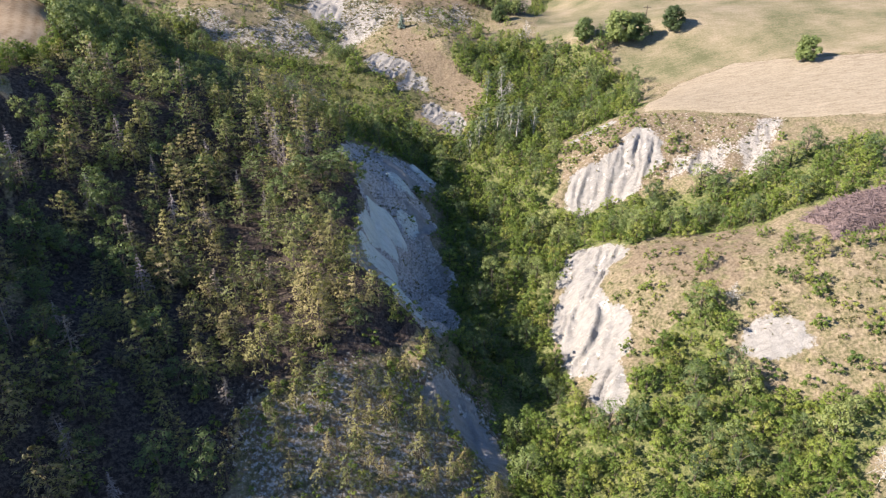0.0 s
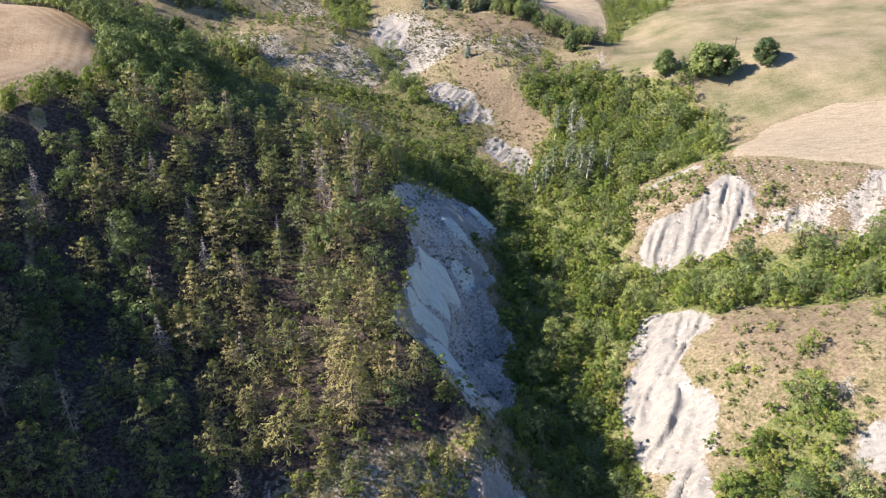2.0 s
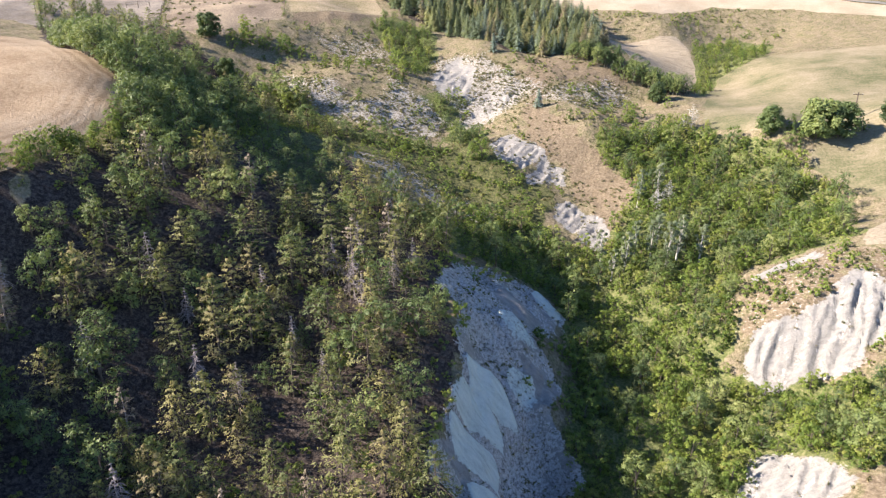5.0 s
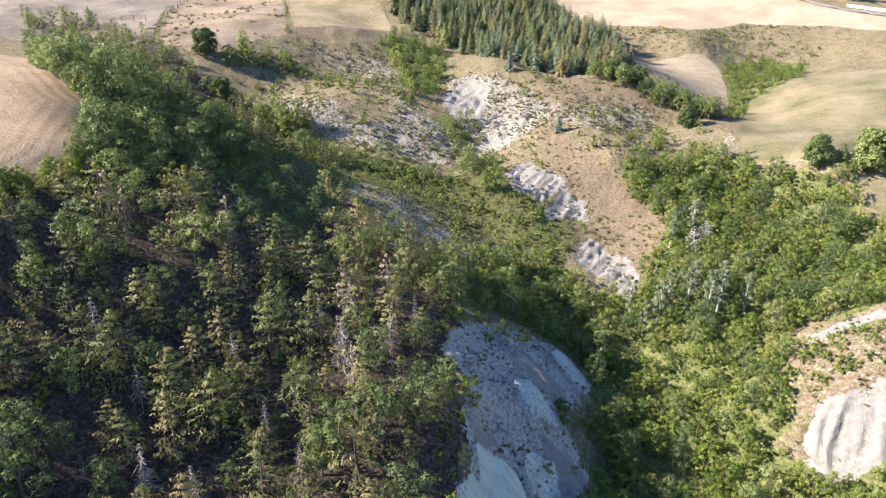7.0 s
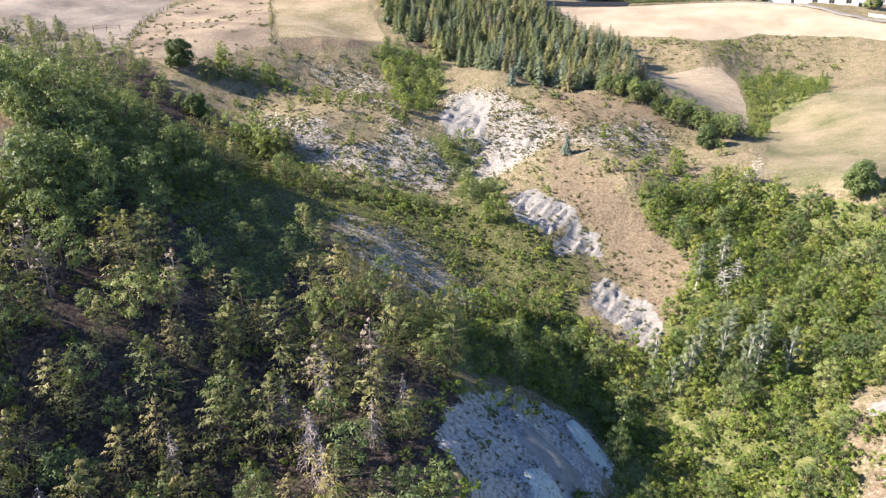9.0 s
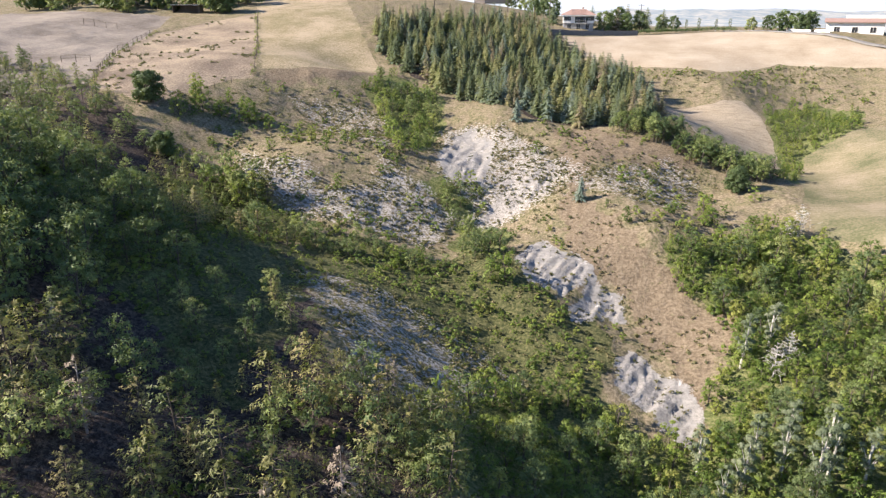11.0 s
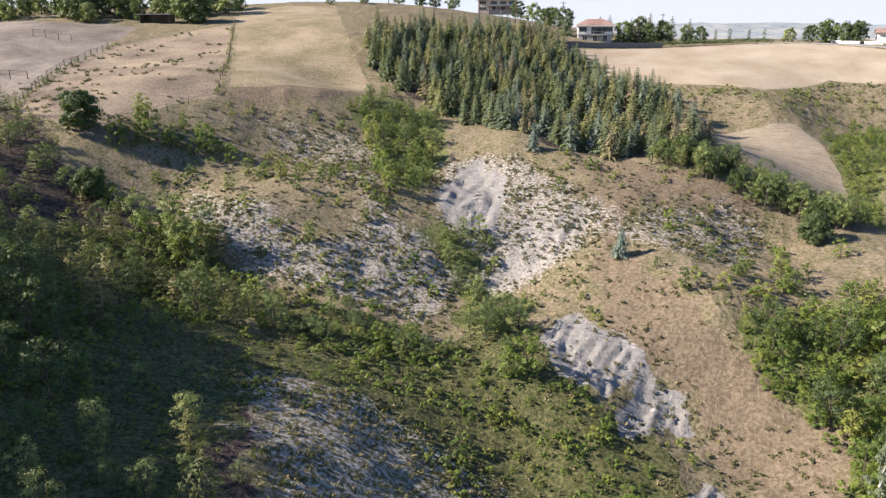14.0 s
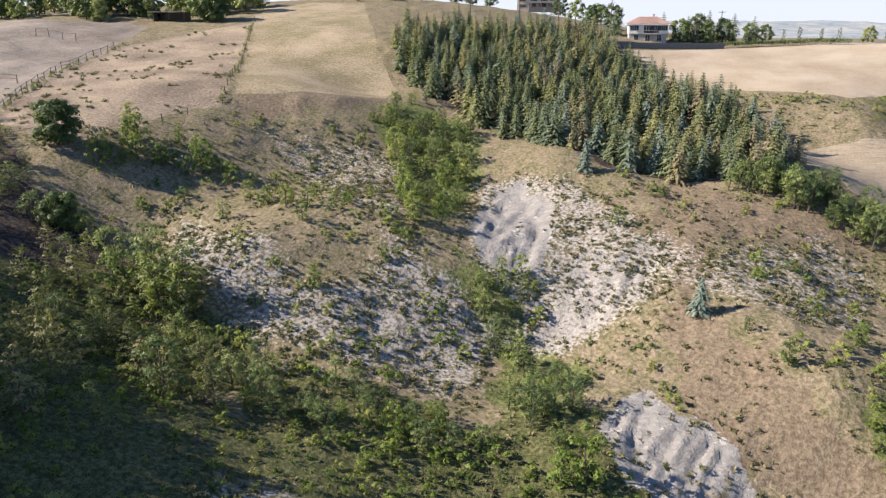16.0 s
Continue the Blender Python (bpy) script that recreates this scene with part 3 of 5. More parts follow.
SCREE_SHADED_LOW = [(-44.6, 145), (-40, 150), (-33.9, 149.5), (-25.5, 149), (-16.4, 145), (-12.4, 140), (-20, 130), (-27.4, 125.3), (-31, 130.7), (-37, 137.7)]
PLANTATION_EAST = [(-20, 268), (-12, 262), (-4, 246), (1.5, 236), (3.5, 222), (5, 210), (0, 205), (-6, 206), (-4, 215), (-4, 233)]
PADDOCK = [(-102.5, 189), (-117, 217), (-121.5, 238), (-128, 259), (-172, 256), (-200, 225), (-150, 180), (-115, 182)]
CLIFF_TOP = [(-20, 113), (-14.5, 118), (-4, 124), (0.5, 121), (4, 132), (-6, 141), (-18, 135), (-24, 124)]
BRUSH_OUTLINE = [(49, 86.5), (52.5, 88.3), (57, 89.8), (66, 89.2), (66, 82), (57, 80.8), (50, 79.6), (51, 83.5)]
TERRACE_EAST = [(24, 88), (44, 89), (50, 80), (66, 80), (66, 45), (30, 45), (24, 66)]
OPEN_SLOPE_NORTH = [(-82, 178), (-74, 204), (-56, 212), (-42, 206), (-36, 200), (-26, 207), (-4, 204), (12, 199), (12, 160), (4, 140), (-20, 152), (-40, 140), (-60, 160)]
SLOPE_FAR_EAST = [(-8, 258), (20, 253), (36, 267), (58, 267), (52, 248), (40, 250), (26, 241), (4, 238), (-3, 245)]

# cliff: outline, the way it faces in degrees from +x, breadth and depth of its runnels
SCARPS = [
    (CLIFF_WEST, -30, 2.6, 0.9), (CLIFF_WEST_FOOT, -40, 2.0, 0.5), (SPUR_WEST, -60, 1.2, 0.5), (CLIFF_EAST, 240, 1.1, 0.6),
    (CLIFF_MIDDLE, 248, 0.95, 0.5), (CLIFF_MIDDLE_TOP, 240, 1.2, 0.3), (CLIFF_MIDDLE_EAST, 245, 1.3, 0.5), (CLIFF_MIDDLE_END, 245, 1.3, 0.45),
    (CLIFF_CHAIN_UPPER, 250, 0.8, 0.30), (CLIFF_CHAIN_MIDDLE, 250, 0.8, 0.30), (CLIFF_CHAIN_LOWER, 250, 0.8, 0.32),
    (OUTCROP_UPPER, 265, 0.9, 0.36), (OUTCROP_LOWER, 250, 1.3, 0.3),
]
# smooth clay swellings of the tall grey face: place of the upper lip, way down in degrees, length, half width, height
SWELLINGS = [
    (-4.5, 67.6, -42, 10.0, 2.4, 2.2), (-9.0, 95.8, -70, 4.6, 2.7, 1.7), (-9.9, 92.2, -75, 4.4, 2.5, 1.7), (-9.6, 88.0, -70, 5.0, 2.6, 1.6), (-8.0, 83.4, -58, 6.0, 2.3, 1.3), (-4.6, 78.6, -52, 6.0, 2.0, 1.0),
    (-8.6, 107.8, -50, 6.5, 2.4, 0.9), (-5.6, 120.6, -58, 8.0, 1.7, 1.0), (-11.4, 116.4, -52, 6.0, 1.5, 0.7), (-14.4, 104.4, -62, 6.0, 1.7, 0.5), (-6.4, 100.6, -55, 5.0, 2.0, 0.9),
]
FIELDS = [WHEAT_KNOLL, TAN_FIELD, GREEN_FIELD, GREEN_FIELD_SOUTH, MOWN_STRIP, PASTURE, WHEAT_FAR, PLOUGH]


def height(x, y):
    """The ground with its runnels, hummocks and clods."""
    x, y = np.asarray(x, float), np.asarray(y, float)
    z = lie(x, y)
    tame = np.zeros(x.shape)
    for f in FIELDS:
        tame = np.maximum(tame, smooth(-2, 1, inside_depth(f, x, y)))
    wild = (1 - tame) * (1 - smooth(320, 420, y))
    z = z + wild * (1.1 * (fbm(x / 9, y / 9, 3) - 0.5) + 0.42 * (fbm(x / 2.4, y / 2.4, 5) - 0.5) + 0.16 * (vnoise(x / 0.7, y / 0.7, 9) - 0.5))
    z = z + tame * 0.12 * (fbm(x / 5, y / 5, 11) - 0.5)
    for poly, face, broad, deep in SCARPS:
        m = smooth(-0.6, 1.6, inside_depth(poly, x, y))
        if not m.any():
            continue
        ca, sa = math.cos(radians(face)), math.sin(radians(face))
        s, r = -sa * x + ca * y, ca * x + sa * y
        s = s + 1.0 * (fbm(r / 4, s / 4, 21) - 0.5) * 2
        rib = 1 - np.abs(2 * vnoise(s / broad, r / (broad * 7), 23) - 1)
        rib2 = 1 - np.abs(2 * vnoise(s / (broad * 0.4), r / (broad * 4), 29) - 1)
        round_, sharp = (1.6, 1.0) if poly is CLIFF_WEST else (0.9, 1.9)
        z = z + m * deep * ((0.4 - rib) * sharp + 0.55 * sharp * (0.5 - rib2) + round_ * (lobes(s, r, broad) - 0.35))
    scooped = smooth(-0.3, 2.2, inside_depth(CLIFF_WEST, x, y)) * smooth(104, 98, y)
    return z + swellings(x, y)[0] - 2.6 * scooped


def swellings(x, y):
    """Rise and cover of the smooth clay swellings: a rounded lip that runs out downhill."""
    rise, cover = np.zeros(x.shape), np.zeros(x.shape)
    for px, py, way, long, wide, high in SWELLINGS:
        ca, sa = math.cos(radians(way)), math.sin(radians(way))
        wave = 0.5 * (fbm(x / 2.2, y / 2.2, 45, 2) - 0.5) * 2
        a, b = (x - px) * ca + (y - py) * sa, -(x - px) * sa + (y - py) * ca + wave
        a = a - 0.30 * b * b / wide
        k = np.sqrt(np.clip(1 - (b / (wide * (1 + 0.25 * a / long))) ** 2, 0, 1)) * smooth(-0.5, 0.7, a) * (1 - np.clip(a / long, 0, 1) ** 3)
        rise, cover = np.maximum(rise, high * k), np.maximum(cover, smooth(0.10, 0.75, k) * min(1.0, high / 1.6) * (1.0 if py > 72 else 0.3))
    return rise, cover


def lobes(s, r, broad):
    """Rounded swellings of a clay face, with sharp creases between them."""
    return 0.65 * np.abs(2 * fbm(s / (broad * 1.5), r / (broad * 3.4), 31, 2) - 1) ** 0.8 + 0.35 * np.abs(2 * vnoise(s / (broad * 0.8), r / (broad * 1.3), 37) - 1)


def creases(x, y):
    """Where rubble and plants gather on the clay faces, 0 to 1."""
    v = np.zeros(x.shape)
    for poly, face, broad, deep in SCARPS:
        d = inside_depth(poly, x, y)
        m = d > -2
        if not m.any():
            continue
        ca, sa = math.cos(radians(face)), math.sin(radians(face))
        s, r = -sa * x[m] + ca * y[m], ca * x[m] + sa * y[m]
        s = s + 1.0 * (fbm(r / 4, s / 4, 21) - 0.5) * 2
        reach = (0.62, 0.34) if poly is CLIFF_WEST else (0.20, 0.05)
        v[m] = np.maximum(v[m], smooth(*reach, lobes(s, r, broad)))
    return v


def axis(lo, hi, core, mid, mid_lo, mid_hi):
    v = [a for lo_, hi_, fine in core for a in np.arange(lo_, hi_ - 0.05, fine)]
    a, step = v[0], mid
    left = []
    while a > lo:
        if a < mid_lo:
            step *= 1.16
        a -= step
        left.append(a)
    a, step = v[-1], mid
    right = []
    while a < hi:
        if a > mid_hi:
            step *= 1.16
        a += step
        right.append(a)
    return np.array(left[::-1] + v + right)


def build_ground():
    xs = axis(-4200, 4200, ((-70, -18, 0.5), (-18, 44, 0.31), (44, 62, 0.5)), 0.95, -150, 105)
    ys = axis(-1500, 4400, ((38, 60, 0.5), (60, 126, 0.33), (126, 212, 0.48)), 0.85, 15, 325)
    X, Y = np.meshgrid(xs, ys)
    Z = height(X, Y)
    nx, ny = len(xs), len(ys)
    i = (np.arange(ny - 1)[:, None] * nx + np.arange(nx - 1)[None]).ravel()
    quads = np.stack([i, i + 1, i + 1 + nx, i + nx], 1)
    me = mesh_from(np.stack([X.ravel(), Y.ravel(), Z.ravel()], 1), quads, True)
    x, y = X.ravel(), Y.ravel()
    wob = 4.6 * (fbm(x / 4, y / 4, 41, 4) - 0.5)

    def cover(name, polys, soft=0.8, wobble=1.0, top=1.0):
        v = np.zeros(len(x))
        for p in polys:
            p, most = p if isinstance(p, tuple) else (p, 1.0)
            v = np.maximum(v, most * smooth(-soft, soft, inside_depth(p, x, y) + wobble * wob))
        a = me.attributes.new(name, "FLOAT", "POINT")
        a.data.foreach_set("value", (v * top).astype(np.float32))

    cover("marl", [s[0] for s in SCARPS if s[0] not in (OUTCROP_LOWER, CLIFF_MIDDLE_EAST, CLIFF_MIDDLE_END)] + [PATCH_EAST], 1.3, 0.8)
    clay = swellings(x, y)[1]
    me.attributes.new("crease", "FLOAT", "POINT").data.foreach_set("value", (creases(x, y) * (1 - clay)).astype(np.float32))
    me.attributes.new("clay", "FLOAT", "POINT").data.foreach_set("value", clay.astype(np.float32))
    cover("scree", [(SCREE_WEST, 0.56), (SCREE_UPPER, 0.45), (SCREE_SHADED, 0.5), (SCREE_SHADED_LOW, 0.46), (SPECKLED_SLOPE, 0.47), (SPECKLED_NORTH, 0.55), (GREY_SLOPE_WEST, 0.43), (SLOPE_MIDDLE, 0.27), (OUTCROP_LOWER, 0.78), (CLIFF_MIDDLE_EAST, 0.85), (CLIFF_MIDDLE_END, 0.85)], 2.2, 1.2)
    cover("rust", [(GREY_SLOPE_WEST, 0.5), (MOWN_EDGE, 0.85), (RUST_SLOPE, 0.68), (PLATEAU_EAST, 0.58), (SLOPE_MIDDLE, 0.58), (RIDGE_CENTRE, 0.68)], 1.5, 1.2)
    cover("litter", [FOREST_WEST, FOREST_WEST_LOW, (PLANTATION, 0.6), FOREST_SHADE_EDGE], 1.5, 1.0)
    cover("lush", [VALLEY_EAST, VALLEY_MOUTH, GULLY_BUSHES, BUSHES_MIDDLE, BUSHES_NORTH_EAST, (SHRUB_SLOPE, 0.5), CLIFF_TOP], 2.0, 1.4)
    # grass with painted-in shade on the slopes below the brow
    cover("shaded_grass", [NORTH_END, (SHRUB_SLOPE, 0.9), (BUSHES_MIDDLE, 0.8), (SCREE_SHADED_LOW, 0.45)], 2.0, 1.4)
    cover("straw", [WHEAT_FAR], 0.6, 0.3)
    cover("stubble", [WHEAT_KNOLL], 0.6, 0.3)
    cover("ley", [GREEN_FIELD, GREEN_FIELD_SOUTH], 0.8, 0.3)
    cover("hay", [MOWN_STRIP], 0.8, 0.3)
    cover("pasture", [PASTURE], 1.2, 0.6)
    cover("paddock", [PADDOCK], 1.2, 0.6)
    cover("soil", [PLOUGH, TAN_FIELD], 0.8, 0.4)
    deep = np.where(y < 155, inside_depth(WHEAT_KNOLL, x, y), 20.0)
    deep = np.where(deep < -5, 20.0, deep)
    me.attributes.new("swath", "FLOAT", "POINT").data.foreach_set("value", deep.astype(np.float32))
    me.materials.append(M_GROUND)
    tagged(new("ground", me), "dry hillside ground with grass, clay, leaf litter and fields", "ground", kind="structure")


def mesh_from(verts, faces, shade_smooth=False, name="mesh"):
    """A mesh from numpy arrays of places and of equal-sided faces."""
    me = bpy.data.meshes.new(name)
    verts, faces = np.asarray(verts, np.float32), np.asarray(faces, np.int32)
    n, k = faces.shape
    me.vertices.add(len(verts))
    me.vertices.foreach_set("co", verts.ravel())
    me.loops.add(n * k)
    me.loops.foreach_set("vertex_index", faces.ravel())
    me.polygons.add(n)
    me.polygons.foreach_set("loop_start", np.arange(0, n * k, k, dtype=np.int32))
    me.polygons.foreach_set("use_smooth", np.full(n, shade_smooth))
    me.update(calc_edges=True)
    return me


build_ground()

# ---------------------------------------------------------------- building blocks of plants
def tube(path, radii, sides=5):
    """A tapered round stick along a path: places and triangles."""
    path = np.asarray(path, float)
    n = len(path)
    vs, fs = [], []
    for k in range(n):
        d = path[min(k + 1, n - 1)] - path[max(k - 1, 0)]
        d = d / (np.linalg.norm(d) + 1e-9)
        u = np.cross(d, (0.31, 0.95, 0.1) if abs(d[2]) > 0.9 else (0, 0, 1.0))
        u = u / (np.linalg.norm(u) + 1e-9)
        w = np.cross(d, u)
        for s in range(sides):
            a = 2 * math.pi * s / sides
            vs.append(path[k] + radii[k] * (math.cos(a) * u + math.sin(a) * w))
    for k in range(n - 1):
        for s in range(sides):
            t = (s + 1) % sides
            fs += [(k * sides + s, k * sides + t, (k + 1) * sides + t), (k * sides + s, (k + 1) * sides + t, (k + 1) * sides + s)]
    return np.array(vs), np.array(fs)


def joined(pieces):
    vs, fs, o = [], [], 0
    for v, f in pieces:
        vs.append(v)
        fs.append(f + o)
        o += len(v)
    return np.concatenate(vs), np.concatenate(fs)


def cards(centre, normal, along, long, wide):
    """Small leaf sprays: one slanted triangle at each centre."""
    normal = normal / (np.linalg.norm(normal, axis=1, keepdims=True) + 1e-9)
    along = along - normal * (along * normal).sum(1, keepdims=True)
    along = along / (np.linalg.norm(along, axis=1, keepdims=True) + 1e-9)
    side = np.cross(normal, along)
    L, W = long[:, None] / 2, wide[:, None] / 2
    v = np.stack([centre - along * L * 0.8 + side * W, centre + along * L * 1.2 + normal * W * 0.3, centre - along * L * 0.8 - side * W], 1)
    return v.reshape(-1, 3), np.arange(len(centre) * 3).reshape(-1, 3)


def clump(r, centre, radius, count, size, flat=0.8):
    d = r.normal(size=(count, 3))
    d /= np.linalg.norm(d, axis=1, keepdims=True)
    d[:, 2] = np.where(d[:, 2] < -0.35, -d[:, 2], d[:, 2])
    reach = radius * r.uniform(0.62, 1.12, count)[:, None]
    p = np.asarray(centre) + d * reach * (1, 1, flat)
    nrm = d + r.normal(size=d.shape) * 0.24 + (0, 0, 0.15)
    inner = max(3, count // 7)
    q = np.asarray(centre) + d[:inner] * radius * 0.5 * (1, 1, flat)
    p, nrm = np.concatenate([p, q]), np.concatenate([nrm, d[:inner] + (0, 0, 0.4)])
    big = np.where(np.arange(len(p)) < count, 1.0, 2.1)
    return cards(p, nrm, r.normal(size=p.shape), big * size * r.uniform(0.7, 1.4, len(p)), big * size * r.uniform(0.5, 1.0, len(p)))


def grow_broadleaf(r, h, spread, clumps, per, size, low=0.22, limbs=False):
    """Trunk with limbs, and a crown of leafy clumps with gaps: wood, leaves."""
    wood, leaves = [], []
    lean = r.normal(size=2) * 0.05 * h
    top = np.array([lean[0], lean[1], h * 0.8])
    wood.append(tube([(0, 0, -0.4), top * 0.35 + (0.05, 0, 0), top * 0.7, top], [0.028 * h, 0.02 * h, 0.012 * h, 0.004 * h], 5))
    for k in range(clumps):
        lv = low + (0.93 - low) * (k + 0.5) / clumps
        a = k * 2.4 + r.uniform(-0.6, 0.6)
        prof = math.sin(math.pi * min(0.97, 0.18 + 0.80 * (lv - low) / (1 - low))) ** 0.7
        rad = spread * prof * r.uniform(0.35, 0.95)
        c = np.array([lean[0] * lv + rad * math.cos(a), lean[1] * lv + rad * math.sin(a), h * lv])
        cr = spread * r.uniform(0.24, 0.46)
        leaves.append(clump(r, c, cr, per, size))
        if k % 2 == 0:
            base = top * max(0.2, lv - 0.25)
            wood.append(tube([base, (base + c) / 2 + (0, 0, 0.03 * h), c], [0.010 * h, 0.006 * h, 0.002 * h], 3))
    return (wood if limbs else joined(wood)), joined(leaves)


def grow_pine(r, h, spread, whorls=9, bare=0.16, arms=6, per=9, thin=0.14):
    """Open-crowned pine: tiers of branches, each a fan of needle sprays with upturned tips."""
    wood, cen, nor, alo, lon, wid = [], [], [], [], [], []
    bow = r.normal(size=2) * 0.035 * h
    stem = lambda q: np.array([bow[0] * q * q, bow[1] * q * q, h * q])
    wood.append(tube([stem(0) - (0, 0, 0.4), stem(0.35), stem(0.7), stem(1.0)], [0.020 * h, 0.015 * h, 0.009 * h, 0.002 * h], 5))
    lop = r.uniform(0, 6.28)
    for k in range(whorls):
        u = k / (whorls - 1)
        q = bare + (0.985 - bare) * u
        reach = spread * min(1.0, (1.04 - u) / 0.80) ** 0.68 * (0.72 + 0.28 * min(1, u / 0.22)) * r.uniform(0.8, 1.12)
        for j in range(arms if u < 0.75 else arms - 2):
            if r.random() < thin:
                continue
            a = 2 * math.pi * (j + 0.37 * k) / arms + r.uniform(-0.35, 0.35)
            out = np.array([math.cos(a), math.sin(a), 0])
            length = reach * r.uniform(0.62, 1.12) * (1 + 0.22 * math.cos(a - lop))
            rise = r.uniform(-0.08, 0.22) + 0.55 * u * u
            tip = stem(q) + out * length + (0, 0, rise * length)
            if j % 2 == 0:
                wood.append(tube([stem(q), tip], [0.0050 * h, 0.0014 * h], 3))
            for m in range(per):
                g = r.uniform(0.30, 1.05) if m else 1.02
                swing = r.choice((-1, 1)) * r.uniform(0.15, 1.0) * (1.15 - g * 0.5)
                side = np.array([-out[1], out[0], 0]) * swing
                cen.append(stem(q) * (1 - g) + tip * g + side * 0.34 * length * (1.25 - g) + (0, 0, r.normal() * 0.07))
                nor.append(np.array([0, 0, 0.7]) + out * 0.8 + r.normal(size=3) * 0.2)
                alo.append(out + side * 1.1 + r.normal(size=3) * 0.22 + (0, 0, 0.28))
                lon.append(r.uniform(0.20, 0.40))
                wid.append(r.uniform(0.065, 0.125))
    return joined(wood), cards(np.array(cen), np.array(nor), np.array(alo), np.array(lon), np.array(wid))


def grow_spruce(r, h, spread, whorls=13):
    """Narrow cone of separate level tiers that droop a little at their tips."""
    wood, cen, nor, alo, lon, wid = [], [], [], [], [], []
    wood.append(tube([(0, 0, -0.4), (0, 0, h * 0.5), (0, 0, h * 0.98)], [0.017 * h, 0.010 * h, 0.002 * h], 5))
    for k in range(whorls):
        q = 0.05 + 0.92 * k / (whorls - 1)
        reach = spread * (1.02 - q) ** 0.8 * r.uniform(0.86, 1.12) + 0.08
        arms = 9 if q < 0.8 else 7
        for j in range(arms):
            if r.random() < 0.08:
                continue
            a = 2 * math.pi * (j + 0.5 * k) / arms + r.uniform(-0.25, 0.25)
            out, length = np.array([math.cos(a), math.sin(a), 0]), reach * r.uniform(0.68, 1.15)
            base = np.array([0, 0, h * q])
            tip = base + out * length + (0, 0, r.uniform(-0.20, 0.02) * length)
            for g, w in ((0.25, 1.0), (0.45, 1.0), (0.62, 0.9), (0.80, 0.75), (1.0, 0.55)):
                sway = r.uniform(-0.35, 0.35)
                side = np.array([-out[1], out[0], 0]) * sway
                cen.append(base * (1 - g) + tip * g + side * 0.3 * length + r.normal(size=3) * 0.03)
                nor.append(np.array([0, 0, 0.8]) + out * 0.6 + r.normal(size=3) * 0.2)
                alo.append(out + side * 0.8 - (0, 0, 0.12))
                lon.append(length * r.uniform(0.30, 0.48) + 0.14)
                wid.append(w * (length * r.uniform(0.20, 0.32) + 0.10))
    return joined(wood), cards(np.array(cen), np.array(nor), np.array(alo), np.array(lon), np.array(wid))


def grow_dead(r, h, spread, whorls=12, droop=0.25):
    """Bare grey stem with drooping twigs."""
    wood = [tube([(0, 0, -0.4), (0.02 * h, 0, h * 0.5), (0, 0.01 * h, h)], [0.017 * h, 0.011 * h, 0.003 * h], 5)]
    for k in range(whorls):
        q = 0.18 + 0.80 * k / (whorls - 1)
        for j in range(7):
            a, length = r.uniform(0, 6.28), spread * (1.08 - q) * r.uniform(0.5, 1.2)
            b = np.array([0.02 * h * (1 - abs(2 * q - 1)), 0, h * q])
            out = np.array([math.cos(a), math.sin(a), 0])
            mid, tip = b + out * length * 0.55 + (0, 0, 0.10 * length), b + out * length + (0, 0, -droop * length)
            wood.append(tube([b, mid, tip], [0.009 * h, 0.006 * h, 0.0025 * h], 3))
            for s in (0.2, 0.5, 0.8):
                p = mid * (1 - s) + tip * s
                wood.append(tube([p, p + (r.normal(size=3) * 0.5 + out * 0.4 - (0, 0, 0.5)) * 0.5 * length], [0.0055 * h, 0.0025 * h], 3))
    return joined(wood)


def toned(me, value=0.0):
    a = me.attributes.new("tone", "FLOAT", "POINT")
    a.data.foreach_set("value", np.full(len(me.vertices), value, np.float32))
    return me


def part(name, me, mat, parent, label=""):
    me.materials.append(mat)
    ob = new(name, me)
    ob.parent = parent
    if label:
        tagged(ob, label)
    return ob


class Species:
    """Some shapes of one plant: single things where the flight passes near, the rest as one wood."""

    def __init__(self, name, shapes, bark, leaf, label, category, crown_label=""):
        self.name, self.shapes, self.bark, self.leaf = name, shapes, bark, leaf
        self.label, self.category, self.crown_label = label, category, crown_label
        self.masters = [None] * len(shapes)

    def thing(self, kind, x, y, size, turn, label="", group="", sink=0.0, z=None):
        m = pose(x, y, (float(height(np.array([x]), np.array([y]))[0]) if z is None else z) - sink, 0, 0, turn)
        if self.masters[kind] is None:
            root = new(self.name)
            tagged(root, self.label, self.category)
            wood, leaves = self.shapes[kind]
            if isinstance(wood, list):
                part("trunk", mesh_from(*wood[0]), self.bark, root)
                for w in wood[1:]:
                    part("limb", mesh_from(*w), self.bark, root)
            else:
                part("trunk", mesh_from(*wood), self.bark, root)
            if leaves is not None:
                part("crown", toned(mesh_from(*leaves)), self.leaf, root, self.crown_label)
            self.masters[kind] = root
            ob = root
            ob.matrix_basis = m
        else:
            ob = copy_thing(self.masters[kind], m)
        ob.scale = (size, size, size)
        tagged(ob, label, group=group)
        return ob

    def wood(self, name, label, spots):
        """Many of them as one mesh. Spots: x, y, z, size, turn, kind, tone."""
        vs, fs, mats, tones, o = [], [], [], [], 0
        for x, y, z, size, turn, kind, tone in spots:
            c, s = math.cos(turn) * size, math.sin(turn) * size
            for slot, piece in enumerate(self.shapes[int(kind)]):
                if piece is None:
                    continue
                v, f = piece
                vs.append(np.stack([v[:, 0] * c - v[:, 1] * s + x, v[:, 0] * s + v[:, 1] * c + y, v[:, 2] * size + z], 1))
                fs.append(f + o)
                o += len(v)
                mats.append(np.full(len(f), slot, np.int32))
                tones.append(np.full(len(v), tone, np.float32))
